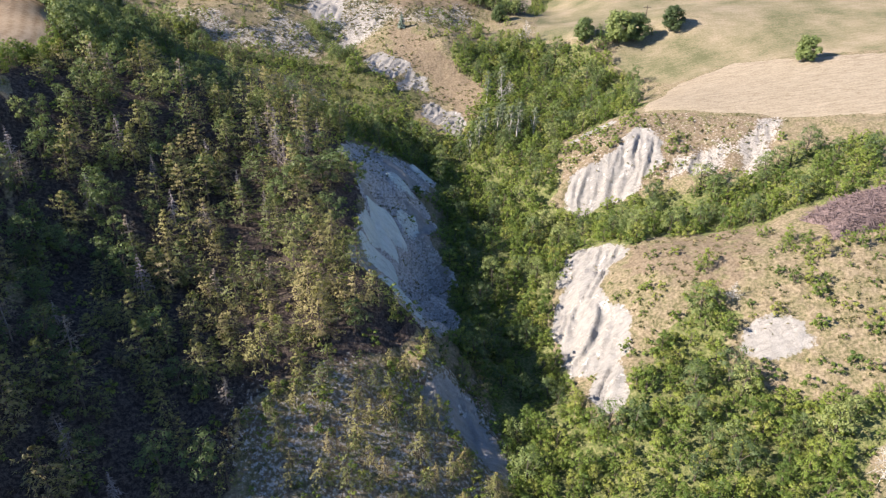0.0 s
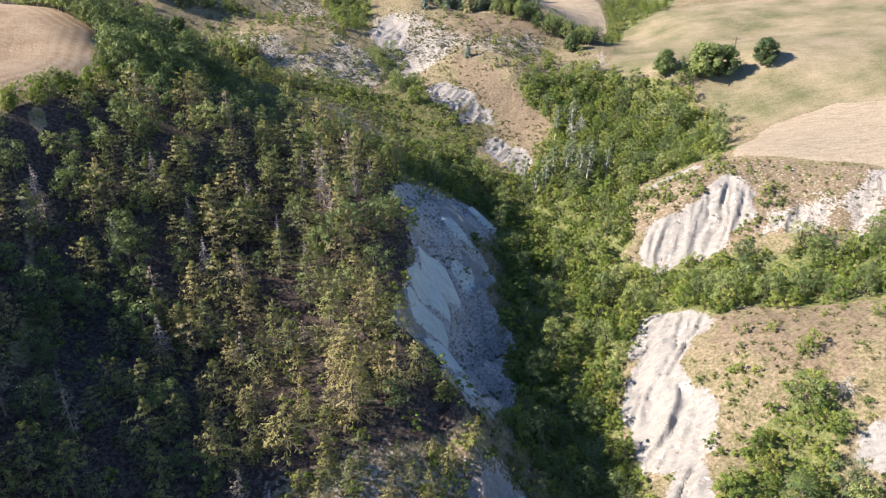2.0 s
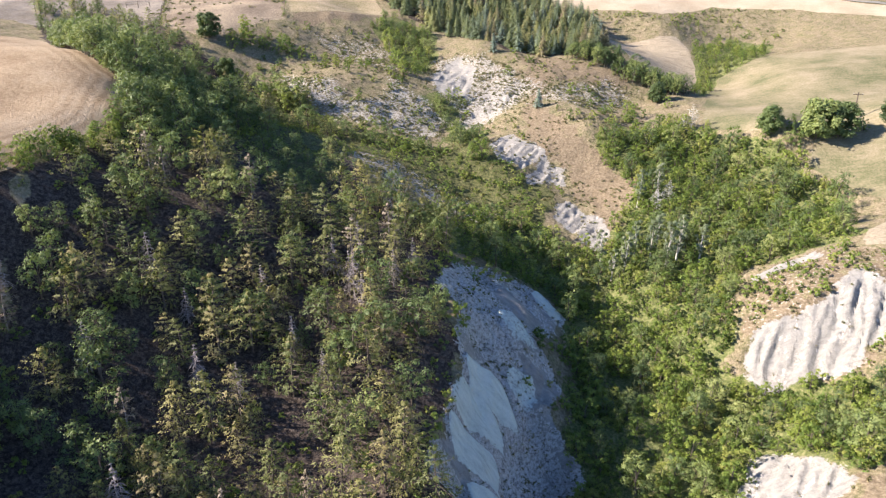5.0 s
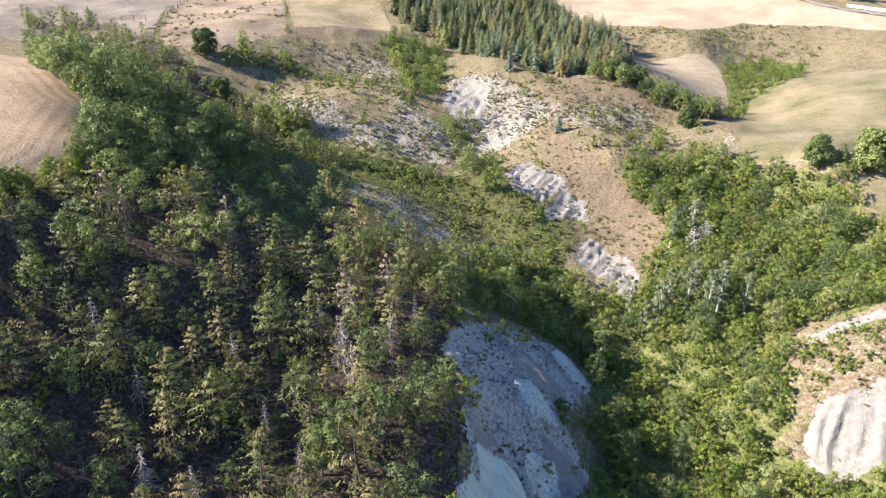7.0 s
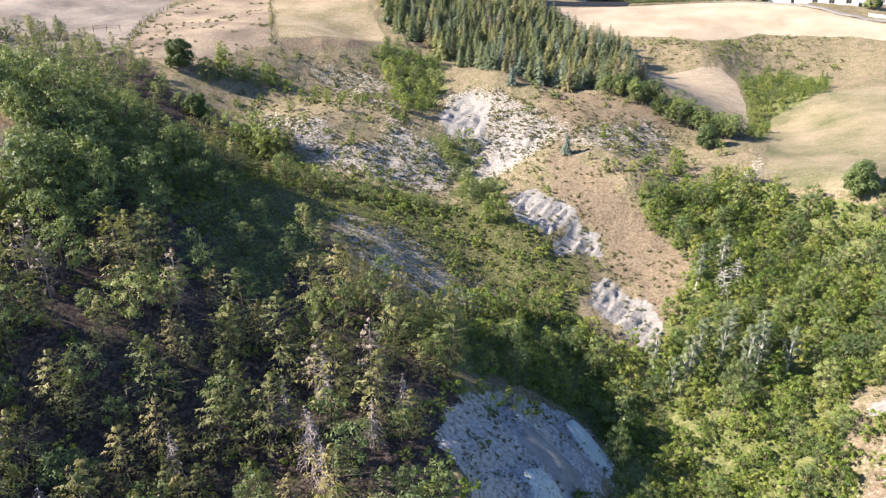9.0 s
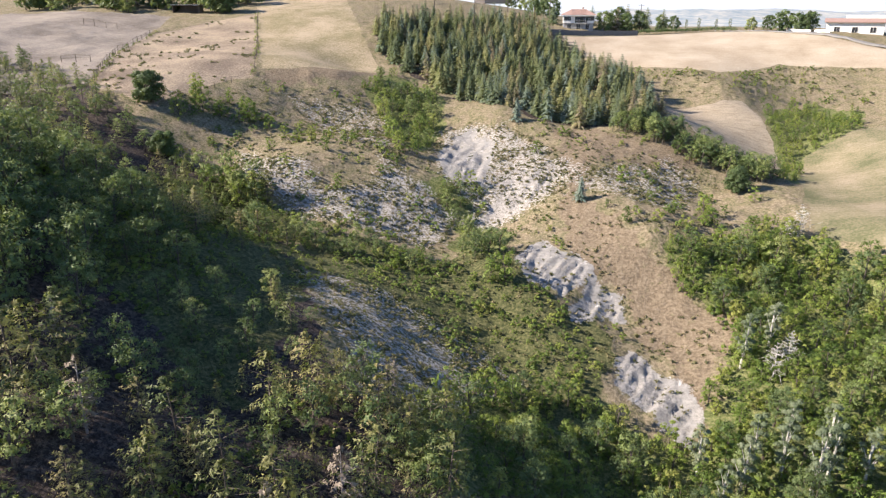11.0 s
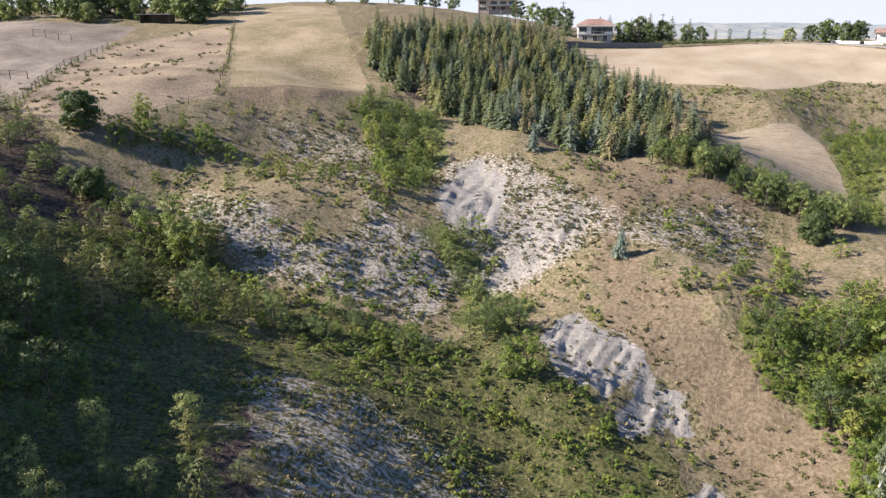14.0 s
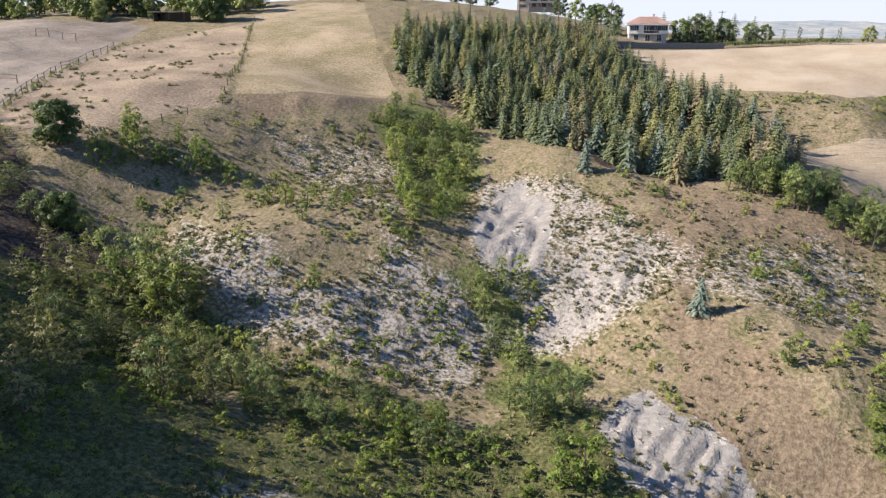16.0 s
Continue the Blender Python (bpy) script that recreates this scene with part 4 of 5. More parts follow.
        me = mesh_from(np.concatenate(vs), np.concatenate(fs))
        me.materials.append(self.bark)
        me.materials.append(self.leaf)
        me.polygons.foreach_set("material_index", np.concatenate(mats))
        a = me.attributes.new("tone", "FLOAT", "POINT")
        a.data.foreach_set("value", np.concatenate(tones))
        return tagged(new(name, me), label, self.category, kind="stuff")


def shapes(fn, n, seed, *args, **kw):
    return [fn(np.random.default_rng(seed + k), *args, **kw) for k in range(n)]


PINE = Species("pine_tree", shapes(grow_pine, 7, 100, 5.2, 2.5, 9, 0.16, 7, 16), M_BARK, M_PINE, "olive-green pine with an open tiered crown on the wooded slope", "tree")
DYING = Species("dying_pine", shapes(grow_pine, 3, 150, 5.2, 1.7, 9, 0.2, 6, 15, 0.22), M_DEAD, M_BROWN, "dying pine with thin brown needles among green trees", "tree")
OAK = Species("broadleaf_tree", shapes(grow_broadleaf, 6, 200, 4.8, 1.8, 17, 50, 0.165), M_BARK, M_LEAF, "dark green broadleaf tree with a clumped crown in the wood", "tree")
BUSH = Species("shrub", shapes(grow_broadleaf, 6, 300, 3.1, 1.25, 15, 28, 0.175, 0.08), M_BARK, M_BUSH, "bright green leafy shrub in the valley thicket", "shrub")
UNDER = Species("low_shrub", shapes(grow_broadleaf, 5, 350, 1.0, 0.70, 6, 18, 0.15, 0.02), M_BARK, M_BUSH, "low green shrub between the trees", "shrub")
SPRUCE = Species("spruce_tree", shapes(grow_spruce, 6, 400, 6.2, 1.95, 15), M_BARK, M_SPRUCE, "olive-green conical spruce in the planted stand", "tree")
BLUESPRUCE = Species("blue_spruce", shapes(grow_spruce, 1, 450, 3.8, 1.15, 16), M_BARK, M_BLUE, "young blue-green spruce standing alone on dry grass", "tree")
ASPEN = Species("aspen_tree", shapes(grow_broadleaf, 3, 500, 8.0, 1.25, 18, 80, 0.19, 0.26), M_PALEBARK, M_PALE, "slender pale-leaved tree with a whitish trunk", "tree")
DEAD = Species("dead_conifer", [(w, None) for w in shapes(grow_dead, 3, 600, 5.6, 1.3)], M_DEAD, M_PINE, "bare grey dead conifer with drooping twigs", "dead tree")
BARE = Species("bare_tree", [(w, None) for w in shapes(grow_dead, 2, 650, 5.0, 1.9, 9, -0.55)], M_PALEBARK, M_PINE, "leafless pale tree with upward branches", "dead tree")
BIGOAK = Species("field_oak", shapes(grow_broadleaf, 2, 700, 7.0, 3.3, 44, 90, 0.40, 0.10, True), M_BARK, M_LEAF, "broad dark green oak at the edge of a field", "tree")
GARDEN = Species("garden_tree", shapes(grow_broadleaf, 5, 800, 5.6, 2.5, 22, 40, 0.42, 0.08), M_BARK, M_LEAF, "green tree near the hilltop houses", "tree")
EDGE = Species("small_tree", OAK.shapes, M_BARK, M_LEAF, "dark green small tree at the foot of the plantation", "tree")
SCRUB = Species("scrub_bush", BUSH.shapes, M_BARK, M_BUSH, "green scrub along the rim of the stubble field", "shrub")
CONIFER = Species("garden_conifer", SPRUCE.shapes, M_BARK, M_SPRUCE, "tall dark conifer in the garden behind the villa", "tree")


def cover_depth(polys, x, y):
    v = np.full(np.shape(x), -1e9)
    for p in polys:
        v = np.maximum(v, inside_depth(p, x, y))
    return v


BARE_GROUND = [s[0] for s in SCARPS] + FIELDS + [PATCH_EAST, BRUSH_OUTLINE]


def scatter(polys, step, seed, edge=0.3, gap=0.0, gap_size=9.0, avoid=BARE_GROUND, keep_off=0.3):
    """Jittered places inside plan outlines, with clearings, standing clear of bare ground."""
    r = np.random.default_rng(seed)
    pts = np.array([p for poly in polys for p in poly])
    gx, gy = np.meshgrid(np.arange(pts[:, 0].min(), pts[:, 0].max(), step), np.arange(pts[:, 1].min(), pts[:, 1].max(), step))
    x = gx.ravel() + r.uniform(-0.48, 0.48, gx.size) * step
    y = gy.ravel() + r.uniform(-0.48, 0.48, gx.size) * step
    ok = cover_depth(polys, x, y) > edge + 1.5 * (vnoise(x / 3, y / 3, seed) - 0.5)
    ok &= fbm(x / gap_size, y / gap_size, seed + 1, 2) > gap
    if avoid:
        ok &= cover_depth(avoid, x, y) < -keep_off
    return x[ok], y[ok], r


BACK_RIDGE = [(-62, 146), (-104, 146), (-147, 190), (-122, 207), (-72, 182), (-56, 166)]
RIDGE_OAKS = [(-54, 104), (-50, 116), (-52, 134), (-60, 146), (-80, 148), (-84, 134), (-68, 121), (-61, 112)]
HOLLOW = [(-50, 114), (-34, 108), (-26, 124), (-24, 152), (-44, 158), (-58, 150), (-49, 130)]


def plant(species, x, y, r, lo, hi, wood_name, wood_label, near, sink=0.1, limit=290, group=""):
    """Stands plants on the ground: those inside the near stretch (y from, y to) as things, the rest as one wood."""
    z = height(x, y)
    size = (lo + (hi - lo) * r.random(len(x)) ** 1.25) * (1 - 0.42 * smooth(0, 5, inside_depth(HOLLOW, x, y)))
    size = size * (1 + 0.22 * smooth(0, 3, inside_depth(RIDGE_OAKS, x, y)))
    size = size * (1 - 0.3 * smooth(0, 6, inside_depth(BACK_RIDGE, x, y))) * (1 - 0.42 * smooth(-52, -57, x) * smooth(112, 100, y))
    turn, kind, tone = r.uniform(0, 6.28, len(x)), r.integers(0, len(species.shapes), len(x)), r.random(len(x))
    single = np.flatnonzero((y > near[0]) & (y < near[1]))[:limit]
    for k in single:
        species.thing(int(kind[k]), float(x[k]), float(y[k]), float(size[k]), math.degrees(turn[k]), group=group, z=float(z[k]) - sink)
    rest = np.setdiff1d(np.arange(len(x)), single)
    if len(rest):
        species.wood(wood_name, wood_label, [(x[k], y[k], z[k] - sink, size[k], turn[k], kind[k], tone[k]) for k in rest])


# ---------------------------------------------------------------- the wooded west slope
WEST = [FOREST_WEST, FOREST_WEST_LOW, FOREST_SHADE_EDGE]
wx, wy, wr = scatter(WEST, 2.95, 11, gap=0.18, keep_off=0.25)
clearing = fbm(wx / 8, wy / 8, 53, 2)
far_left = smooth(-30, -42, wx) * smooth(152, 138, wy) * smooth(-66, -58, wx)
open_end = smooth(124, 140, wy) * smooth(-82, -74, wx) * (1 - 0.6 * smooth(-46, -56, wx))
keep = (clearing > 0.27 + 0.05 * far_left) & (wr.random(len(wx)) > 0.85 * open_end)
keep |= inside_depth(RIDGE_OAKS, wx, wy) > 0
wx, wy, far_left = wx[keep], wy[keep], far_left[keep]
chance = 0.74 - 0.26 * far_left - 0.26 * smooth(104, 132, wy)
pick = 0.75 * wr.random(len(wx)) + 0.5 * (fbm(wx / 7, wy / 7, 51, 2) - 0.25)
is_pine = (pick < chance) & (inside_depth(RIDGE_OAKS, wx, wy) < 0)
kind_draw = wr.random(len(wx))
is_dead = (kind_draw < 0.022) & (wy < 125)
is_dying = ~is_dead & is_pine & (kind_draw < 0.11) & (wy < 128)
is_pine &= ~is_dead & ~is_dying
plant(PINE, wx[is_pine], wy[is_pine], wr, 0.68, 1.3, "pine_wood", "olive and brownish pines covering the steep shaded slope", (84, 106), group="pines of the west slope")
broad = ~is_pine & ~is_dead & ~is_dying
plant(OAK, wx[broad], wy[broad], wr, 0.6, 1.25, "broadleaf_wood", "dark green broadleaf trees filling the steep slope", (84, 122), limit=180, group="broadleaf trees of the west slope")
plant(DYING, wx[is_dying], wy[is_dying], wr, 0.6, 1.15, "dying_pines", "brown thin-needled pines among the green ones", (0, 400), group="dying pines of the west slope")
plant(DEAD, wx[is_dead], wy[is_dead], wr, 0.5, 0.95, "dead_wood", "grey dead conifers standing among living trees", (0, 400), group="dead conifers of the west slope")
ux, uy, ur = scatter(WEST + [GREY_SLOPE_WEST], 2.6, 12, gap=0.40, gap_size=5)
plant(UNDER, ux, uy, ur, 0.6, 1.3, "undergrowth", "low green undergrowth between the trees of the slope", (0, 0))

LOW_PINES = [(-36, 70), (-13, 73), (-9, 63), (-20, 56), (-32, 54)]
kx, ky, kr = scatter([GREY_SLOPE_WEST, LOW_PINES], 2.4, 13, gap=0.26, gap_size=6, keep_off=0.2)
plant(PINE, kx, ky, kr, 0.40, 0.85, "slope_pines", "small olive pines scattered on the grey clay slope", (0, 90), limit=60, group="small pines of the grey slope")

# taller trees along the brow below the stubble field
BROW = [(-59, 109.5), (-62, 119.5), (-67, 121), (-75.5, 126), (-84, 134), (-99, 149)]
br = np.random.default_rng(15)
for (xa, ya), (xb, yb) in zip(BROW, BROW[1:]):
    for k in range(int(math.hypot(xb - xa, yb - ya) / 1.05)):
        f = br.random()
        d = br.uniform(0.8, 4.0)
        x, y = xa + (xb - xa) * f + 0.8 * d, ya + (yb - ya) * f - (0.5 * d if ya > 119 else 0.0)
        OAK.thing(int(br.integers(6)), x, y, float(br.uniform(0.95, 1.5) if ya < 119 else br.uniform(0.7, 1.15)), float(br.uniform(0, 360)), "tall dark green tree at the edge of the stubble field", "trees along the brow", sink=0.1)

# ---------------------------------------------------------------- the valley thickets
vx, vy, vr = scatter([VALLEY_EAST, VALLEY_MOUTH, CLIFF_TOP], 1.85, 21, gap=0.24, gap_size=6)
tall = (vr.random(len(vx)) < 0.16)
lx, ly, lr = scatter([VALLEY_EAST, VALLEY_MOUTH], 1.9, 23, gap=0.25, gap_size=4)
plant(UNDER, lx, ly, lr, 0.7, 1.6, "valley_undergrowth", "low fresh green shrubs between the taller valley bushes", (0, 0))
plant(BUSH, vx[~tall], vy[~tall], vr, 0.42, 1.15, "valley_thicket", "bright green shrubs filling the valley floor", (44, 76), limit=170, group="valley shrubs")
plant(OAK, vx[tall], vy[tall], vr, 0.6, 1.1, "valley_trees", "green broadleaf trees among the valley shrubs", (60, 130), limit=100, group="valley trees")
gx_, gy_, gr = scatter([GULLY_BUSHES, BUSHES_MIDDLE], 1.6, 31, gap=0.42, gap_size=4)
dusky = gr.random(len(gx_)) < np.where(gy_ < 170, 0.6, 0.4)
plant(OAK, gx_[dusky], gy_[dusky], gr, 0.38, 0.8, "middle_trees", "dark green small trees in a band below the grey clay", (150, 170), limit=80, group="trees below the grey clay")
gx_, gy_ = gx_[~dusky], gy_[~dusky]
plant(BUSH, gx_, gy_, gr, 0.32, 0.92, "gully_thicket", "green shrubs filling the narrow gully", (168, 185), limit=50, group="gully shrubs")
nx_, ny_, nr = scatter([BUSHES_NORTH_EAST], 1.7, 33, gap=0.30, gap_size=6)
plant(BUSH, nx_, ny_, nr, 0.35, 0.8, "hillside_thicket", "green shrubs on the far hillside", (0, 0))
sx_, sy_, sr = scatter([SHRUB_SLOPE, NORTH_END], 1.6, 35, gap=0.34, gap_size=5)
plant(UNDER, sx_, sy_, sr, 0.45, 1.5, "slope_shrubs", "low green shrubs on the slope below the grey clay", (0, 0))

# ---------------------------------------------------------------- the planted conifers
px, py, pr = scatter([PLANTATION, PLANTATION_EAST], 2.45, 41, gap=0.0, keep_off=0.0)
plant(SPRUCE, px, py, pr, 0.62, 1.10, "spruce_stand", "olive-green spruces planted close together on the hillside", (196, 246), limit=280, group="planted spruces")

# ---------------------------------------------------------------- trees that stand apart
for kind, x, y, size, turn, label in (
        (0, 40.0, 163.0, 1.0, 20, ""), (1, 44.0, 164.2, 0.92, 140, ""), (0, 32.5, 164.8, 0.70, 70, "smaller field oak with a rounded crown beside a hedge"),
        (1, 53.0, 165.4, 0.78, 250, "rounded dark green field tree casting a shadow on dry grass"),
        (0, 73.0, 141.5, 0.72, 10, "low round dark green tree alone between two dry fields"),
        (1, -86.0, 182.5, 0.80, 200, "dark green tree beside a pasture fence"),
        (0, 14.9, 191.6, 0.62, 90, "round bright green tree above the valley bushes"), (1, -77.0, 172.0, 0.6, 40, "dark green tree at the edge of the grey slope")):
    BIGOAK.thing(kind, x, y, size, turn, label, sink=0.1)
for kind, x, y, size in ((0, 7.0, 131.5, 0.9), (1, 13.0, 131.0, 1.0), (2, 10.9, 133.2, 0.92), (0, 15.5, 136.0, 0.8), (1, 3.6, 134.0, 0.82), (2, 18.0, 133.0, 0.8), (0, 9.5, 148.5, 0.9),
                         (2, 8.6, 134.5, 0.85), (1, 14.6, 132.6, 0.9), (0, 5.2, 130.2, 0.7), (2, 12.0, 136.5, 0.8), (2, 12.8, 151.0, 0.8)):
    ASPEN.thing(kind, x, y, size, 60 * kind + 7 * x, group="pale trees of the valley")
BLUESPRUCE.thing(0, -10.1, 178.4, 1.0, 30, sink=0.1)
BLUESPRUCE.thing(0, -23.4, 205.6, 1.15, 100, sink=0.1)
for kind, x, y, size in ((0, -42.3, 87.5, 1.05), (1, -24.0, 96.0, 1.0), (2, -27.4, 99.0, 0.95), (0, -19.4, 104.2, 0.75), (1, -22.8, 95.0, 0.8), (2, -38.0, 86.0, 0.7),
                         (2, -24.8, 97.0, 0.9), (0, -25.5, 102.5, 0.95), (1, -42.0, 76.5, 0.9), (2, -20.5, 99.5, 0.8), (0, -27.5, 87.0, 0.85), (1, -33.0, 92.5, 0.8), (2, -30.0, 80.0, 0.8), (0, -23.5, 84.5, 0.7)):
    DEAD.thing(kind, x, y, size, 40 * x, group="dead conifers of the west slope")
for kind, x, y, size in ((0, 20.3, 173.6, 0.95), (1, 43.2, 50.6, 1.0), (0, 18.6, 172.6, 0.7), (1, 12.5, 146.5, 0.9), (0, 14.5, 149.0, 0.8), (1, 36.0, 74.0, 0.55)):
    BARE.thing(kind, x, y, size, 33 * x)
# shrubs and small trees on the open slopes
for kind, x, y, size in ((0, -79.5, 187.0, 1.3), (1, -77.5, 186.0, 1.1), (2, -81.5, 184.0, 1.0), (3, -69.5, 189.0, 1.15), (4, -71.5, 187.5, 0.9), (0, -65.5, 165.5, 1.5), (1, -63.0, 166.8, 1.4),
                         (2, -58.5, 166.5, 1.5), (3, -60.5, 164.8, 1.3), (4, -74.0, 172.0, 1.2), (0, -3.2, 171.8, 0.85), (1, -18.3, 193.5, 0.8), (2, 6.0, 200.0, 0.9), (3, 9.0, 199.2, 0.8),
                         (4, -19.0, 157.8, 1.5), (0, -20.8, 156.9, 1.2), (1, 0.5, 180.0, 0.6), (2, -41.8, 203.0, 1.2), (3, -39.5, 204.6, 1.1), (4, 48.5, 165.8, 0.8), (0, 36.0, 164.0, 1.0), (1, -54.0, 187.5, 0.75),
                         (2, -57.0, 186.6, 0.6), (3, -51.5, 186.9, 0.6), (4, -6.0, 176.0, 0.5), (0, 3.5, 176.5, 0.7), (1, 17.0, 187.0, 0.85),
                         (0, -80.5, 189.0, 1.5), (1, -78.8, 188.4, 1.4), (2, -80.4, 182.6, 1.2), (3, -78.6, 184.0, 1.1), (4, -75.0, 187.0, 1.1), (0, -75.6, 192.0, 0.9), (1, -70.3, 189.4, 1.4), (2, -71.8, 190.4, 1.2),
                         (3, -66.5, 188.8, 1.0), (4, -59.2, 184.8, 0.9), (0, -56.4, 184.0, 1.0), (1, -53.8, 184.6, 0.8), (2, -62.3, 186.0, 0.8), (3, -62.3, 180.0, 0.7), (4, -52.5, 180.6, 0.8), (0, -47.5, 172.4, 0.9),
                         (1, -76.2, 173.0, 1.2), (2, -54.0, 213.0, 1.2), (3, -49.4, 205.0, 1.3), (4, -45.4, 195.6, 1.3), (0, -41.3, 186.2, 1.2), (1, -47.0, 200.0, 1.2), (2, -43.4, 190.4, 1.2), (3, -51.0, 209.0, 1.2)):
    BUSH.thing(kind, x, y, size, 50 * kind + 11 * x, "green shrub standing on the open dry slope", sink=0.1)
for kind, x, y, size in ((0, -68.3, 169.0, 1.05), (1, -63.4, 168.3, 1.2), (2, -59.3, 167.2, 1.2), (3, -66.0, 171.0, 1.0), (4, -61.0, 165.5, 1.0), (5, -57.6, 165.4, 0.9), (0, -65.2, 166.6, 0.9)):
    EDGE.thing(kind, x, y, size, 40 * kind + x, "dark green clumped tree below the grey clay slope", sink=0.1)
# row of bushes along the lower edge of the plantation and down to the valley
for k in range(96):
    f = (k + rng.uniform(0, 1)) / 96
    x, y = -5 + 27 * f + rng.normal() * 0.8, 206.5 - 10 * f + rng.normal() * 1.6
    EDGE.thing(int(rng.integers(5)), x, y, float(rng.uniform(0.45, 0.95)), float(rng.uniform(0, 360)), "dark green small tree below the planted spruces", "trees below the plantation")
for k in range(34):
    x, y = 5 + rng.uniform(0, 15), 163 + rng.uniform(0, 17)
    BUSH.thing(int(rng.integers(5)), x, y, float(rng.uniform(0.6, 1.1)), float(rng.uniform(0, 360)), "green shrub below the open grass ridge", "shrubs below the ridge")
# trees behind the paddock on the hill
for k in range(54):
    x, y = -182 + rng.uniform(0, 70), 259 + rng.uniform(0, 24)
    if x > -140:
        y += 7
    GARDEN.thing(int(rng.integers(5)), x, y, float(rng.uniform(0.75, 1.75)), float(rng.uniform(0, 360)), "dark green tree behind the hilltop paddock", "trees behind the paddock")
# trees along the crest, round the houses and along the hedge
for x, y, s in ((-95, 306, 0.6), (-86, 312, 0.7), (-80, 330, 0.9), (-74, 336, 1.0), (-70, 340, 1.0), (-65, 345, 1.1), (-40, 372, 1.2), (-34, 376, 1.1), (-46, 378, 1.2), (-29, 330, 1.1), (-25, 322, 1.2), (-31, 318, 1.0),
                (-8, 304, 1.1), (-4, 308, 1.2), (-1, 306, 1.0), (3, 310, 1.1), (10, 315, 0.9), (14, 318, 0.8), (39, 302, 0.8), (42, 300, 0.95), (44, 303, 1.0), (46, 299, 0.95), (48, 297, 0.9), (50, 299, 1.0), (35, 306, 0.7), (68, 286, 0.9), (70, 288, 1.0)):
    GARDEN.thing(int(rng.integers(5)), x, y, s, float(rng.uniform(0, 360)), "green garden tree near the hilltop houses", "trees round the houses")
for x, y, s in ((-24, 308, 1.1), (-4, 307, 1.15), (-1, 309, 1.25), (5, 309, 1.2), (10, 311, 1.1), (-12, 314, 1.0), (2, 313, 0.95), (-6, 309, 1.0)):
    CONIFER.thing(int(rng.integers(4)), x, y, s, float(rng.uniform(0, 360)), "tall dark conifer in the garden behind the villa", "garden conifers")
for x, y, s in ((17, 309, 0.5), (21, 311, 0.55), (26, 312, 0.5), (30, 312, 0.5), (13, 308, 0.5)):
    ASPEN.thing(1, x, y, s, 20 * x, "small round tree along the far field hedge", "hedge trees")

# ---------------------------------------------------------------- tussocks on the open ground
def tussocks(name, label, polys, step, seed, lo, hi, gap, avoid, in_creases=False):
    r = np.random.default_rng(seed)
    pts = np.array([p for poly in polys for p in poly])
    lo_, hi_ = pts.min(0), pts.max(0)
    x, y = r.uniform(lo_[0], hi_[0], int(np.prod(hi_ - lo_) / step**2)), None
    y = r.uniform(lo_[1], hi_[1], len(x))
    ok = (cover_depth(polys, x, y) > 0) & (fbm(x / 4, y / 4, seed + 1, 2) > gap)
    if avoid:
        ok &= cover_depth(avoid, x, y) < 0
    if in_creases:
        ok &= creases(x, y) * (1 - swellings(x, y)[1]) > r.uniform(0.2, 0.9, len(x))
    x, y = x[ok], y[ok]
    ok = fbm(x / 2.6, y / 2.6, seed + 5, 2) + r.uniform(-0.22, 0.22, len(x)) > 0.46
    x, y = x[ok], y[ok]
    z = height(x, y)
    n = 11
    c = np.repeat(np.stack([x, y, z], 1), n, 0)
    s = np.repeat(r.uniform(lo, hi, len(x)), n)
    d = r.normal(size=(len(c), 3))
    d[:, 2] = np.abs(d[:, 2]) * 0.8 + 0.3
    d /= np.linalg.norm(d, axis=1, keepdims=True)
    v, f = cards(c + d * s[:, None] * 0.5 * (1.25, 1.25, 0.8), r.normal(size=d.shape) + d * 0.6, d, s * 0.8, s * 0.4)
    me = mesh_from(v, f)
    a = me.attributes.new("tone", "FLOAT", "POINT")
    a.data.foreach_set("value", np.repeat(np.repeat(r.random(len(x)), n), 3).astype(np.float32))
    me.materials.append(M_TUFT)
    tagged(new(name, me), label, "grass", kind="stuff")


NO_FIELDS = FIELDS + [s[0] for s in SCARPS[:6]] + [OUTCROP_UPPER]
tussocks("grass_tussocks", "dry olive grass tussocks on the pale clay slopes", [SCREE_WEST, SCREE_UPPER, SPECKLED_SLOPE, SPECKLED_NORTH, SCREE_SHADED, SCREE_SHADED_LOW], 0.55, 61, 0.12, 0.52, 0.0, NO_FIELDS)
tussocks("slope_tussocks", "dry grass tussocks on the open slopes and terraces", [GREY_SLOPE_WEST, PLATEAU_EAST, SLOPE_MIDDLE, RUST_SLOPE, TERRACE_EAST, OPEN_SLOPE_NORTH, SLOPE_FAR_EAST, SHRUB_SLOPE], 0.9, 62, 0.14, 0.55, 0.34, NO_FIELDS)
tussocks("cliff_tussocks", "small dark tufts clinging to the white clay faces", [s[0] for s in SCARPS] + [PATCH_EAST], 0.6, 63, 0.12, 0.40, 0.0, [], True)
tussocks("pasture_tussocks", "scattered low thistles in the dry pasture", [PASTURE], 1.7, 64, 0.35, 0.85, 0.50, [])
CLIFF_RING = [(-22, 44), (60, 44), (60, 130), (-22, 130)]
OPEN = [TERRACE_EAST, OPEN_SLOPE_NORTH, SLOPE_FAR_EAST, GREY_SLOPE_WEST]
ox, oy, orr = scatter(OPEN + [SLOPE_MIDDLE], 2.6, 71, gap=0.46, gap_size=6, avoid=BARE_GROUND + [RIDGE_CENTRE])
plant(UNDER, ox, oy, orr, 0.5, 1.6, "scattered_shrubs", "scattered green shrubs on the open grassy slopes", (45, 72), limit=120, group="scattered shrubs")


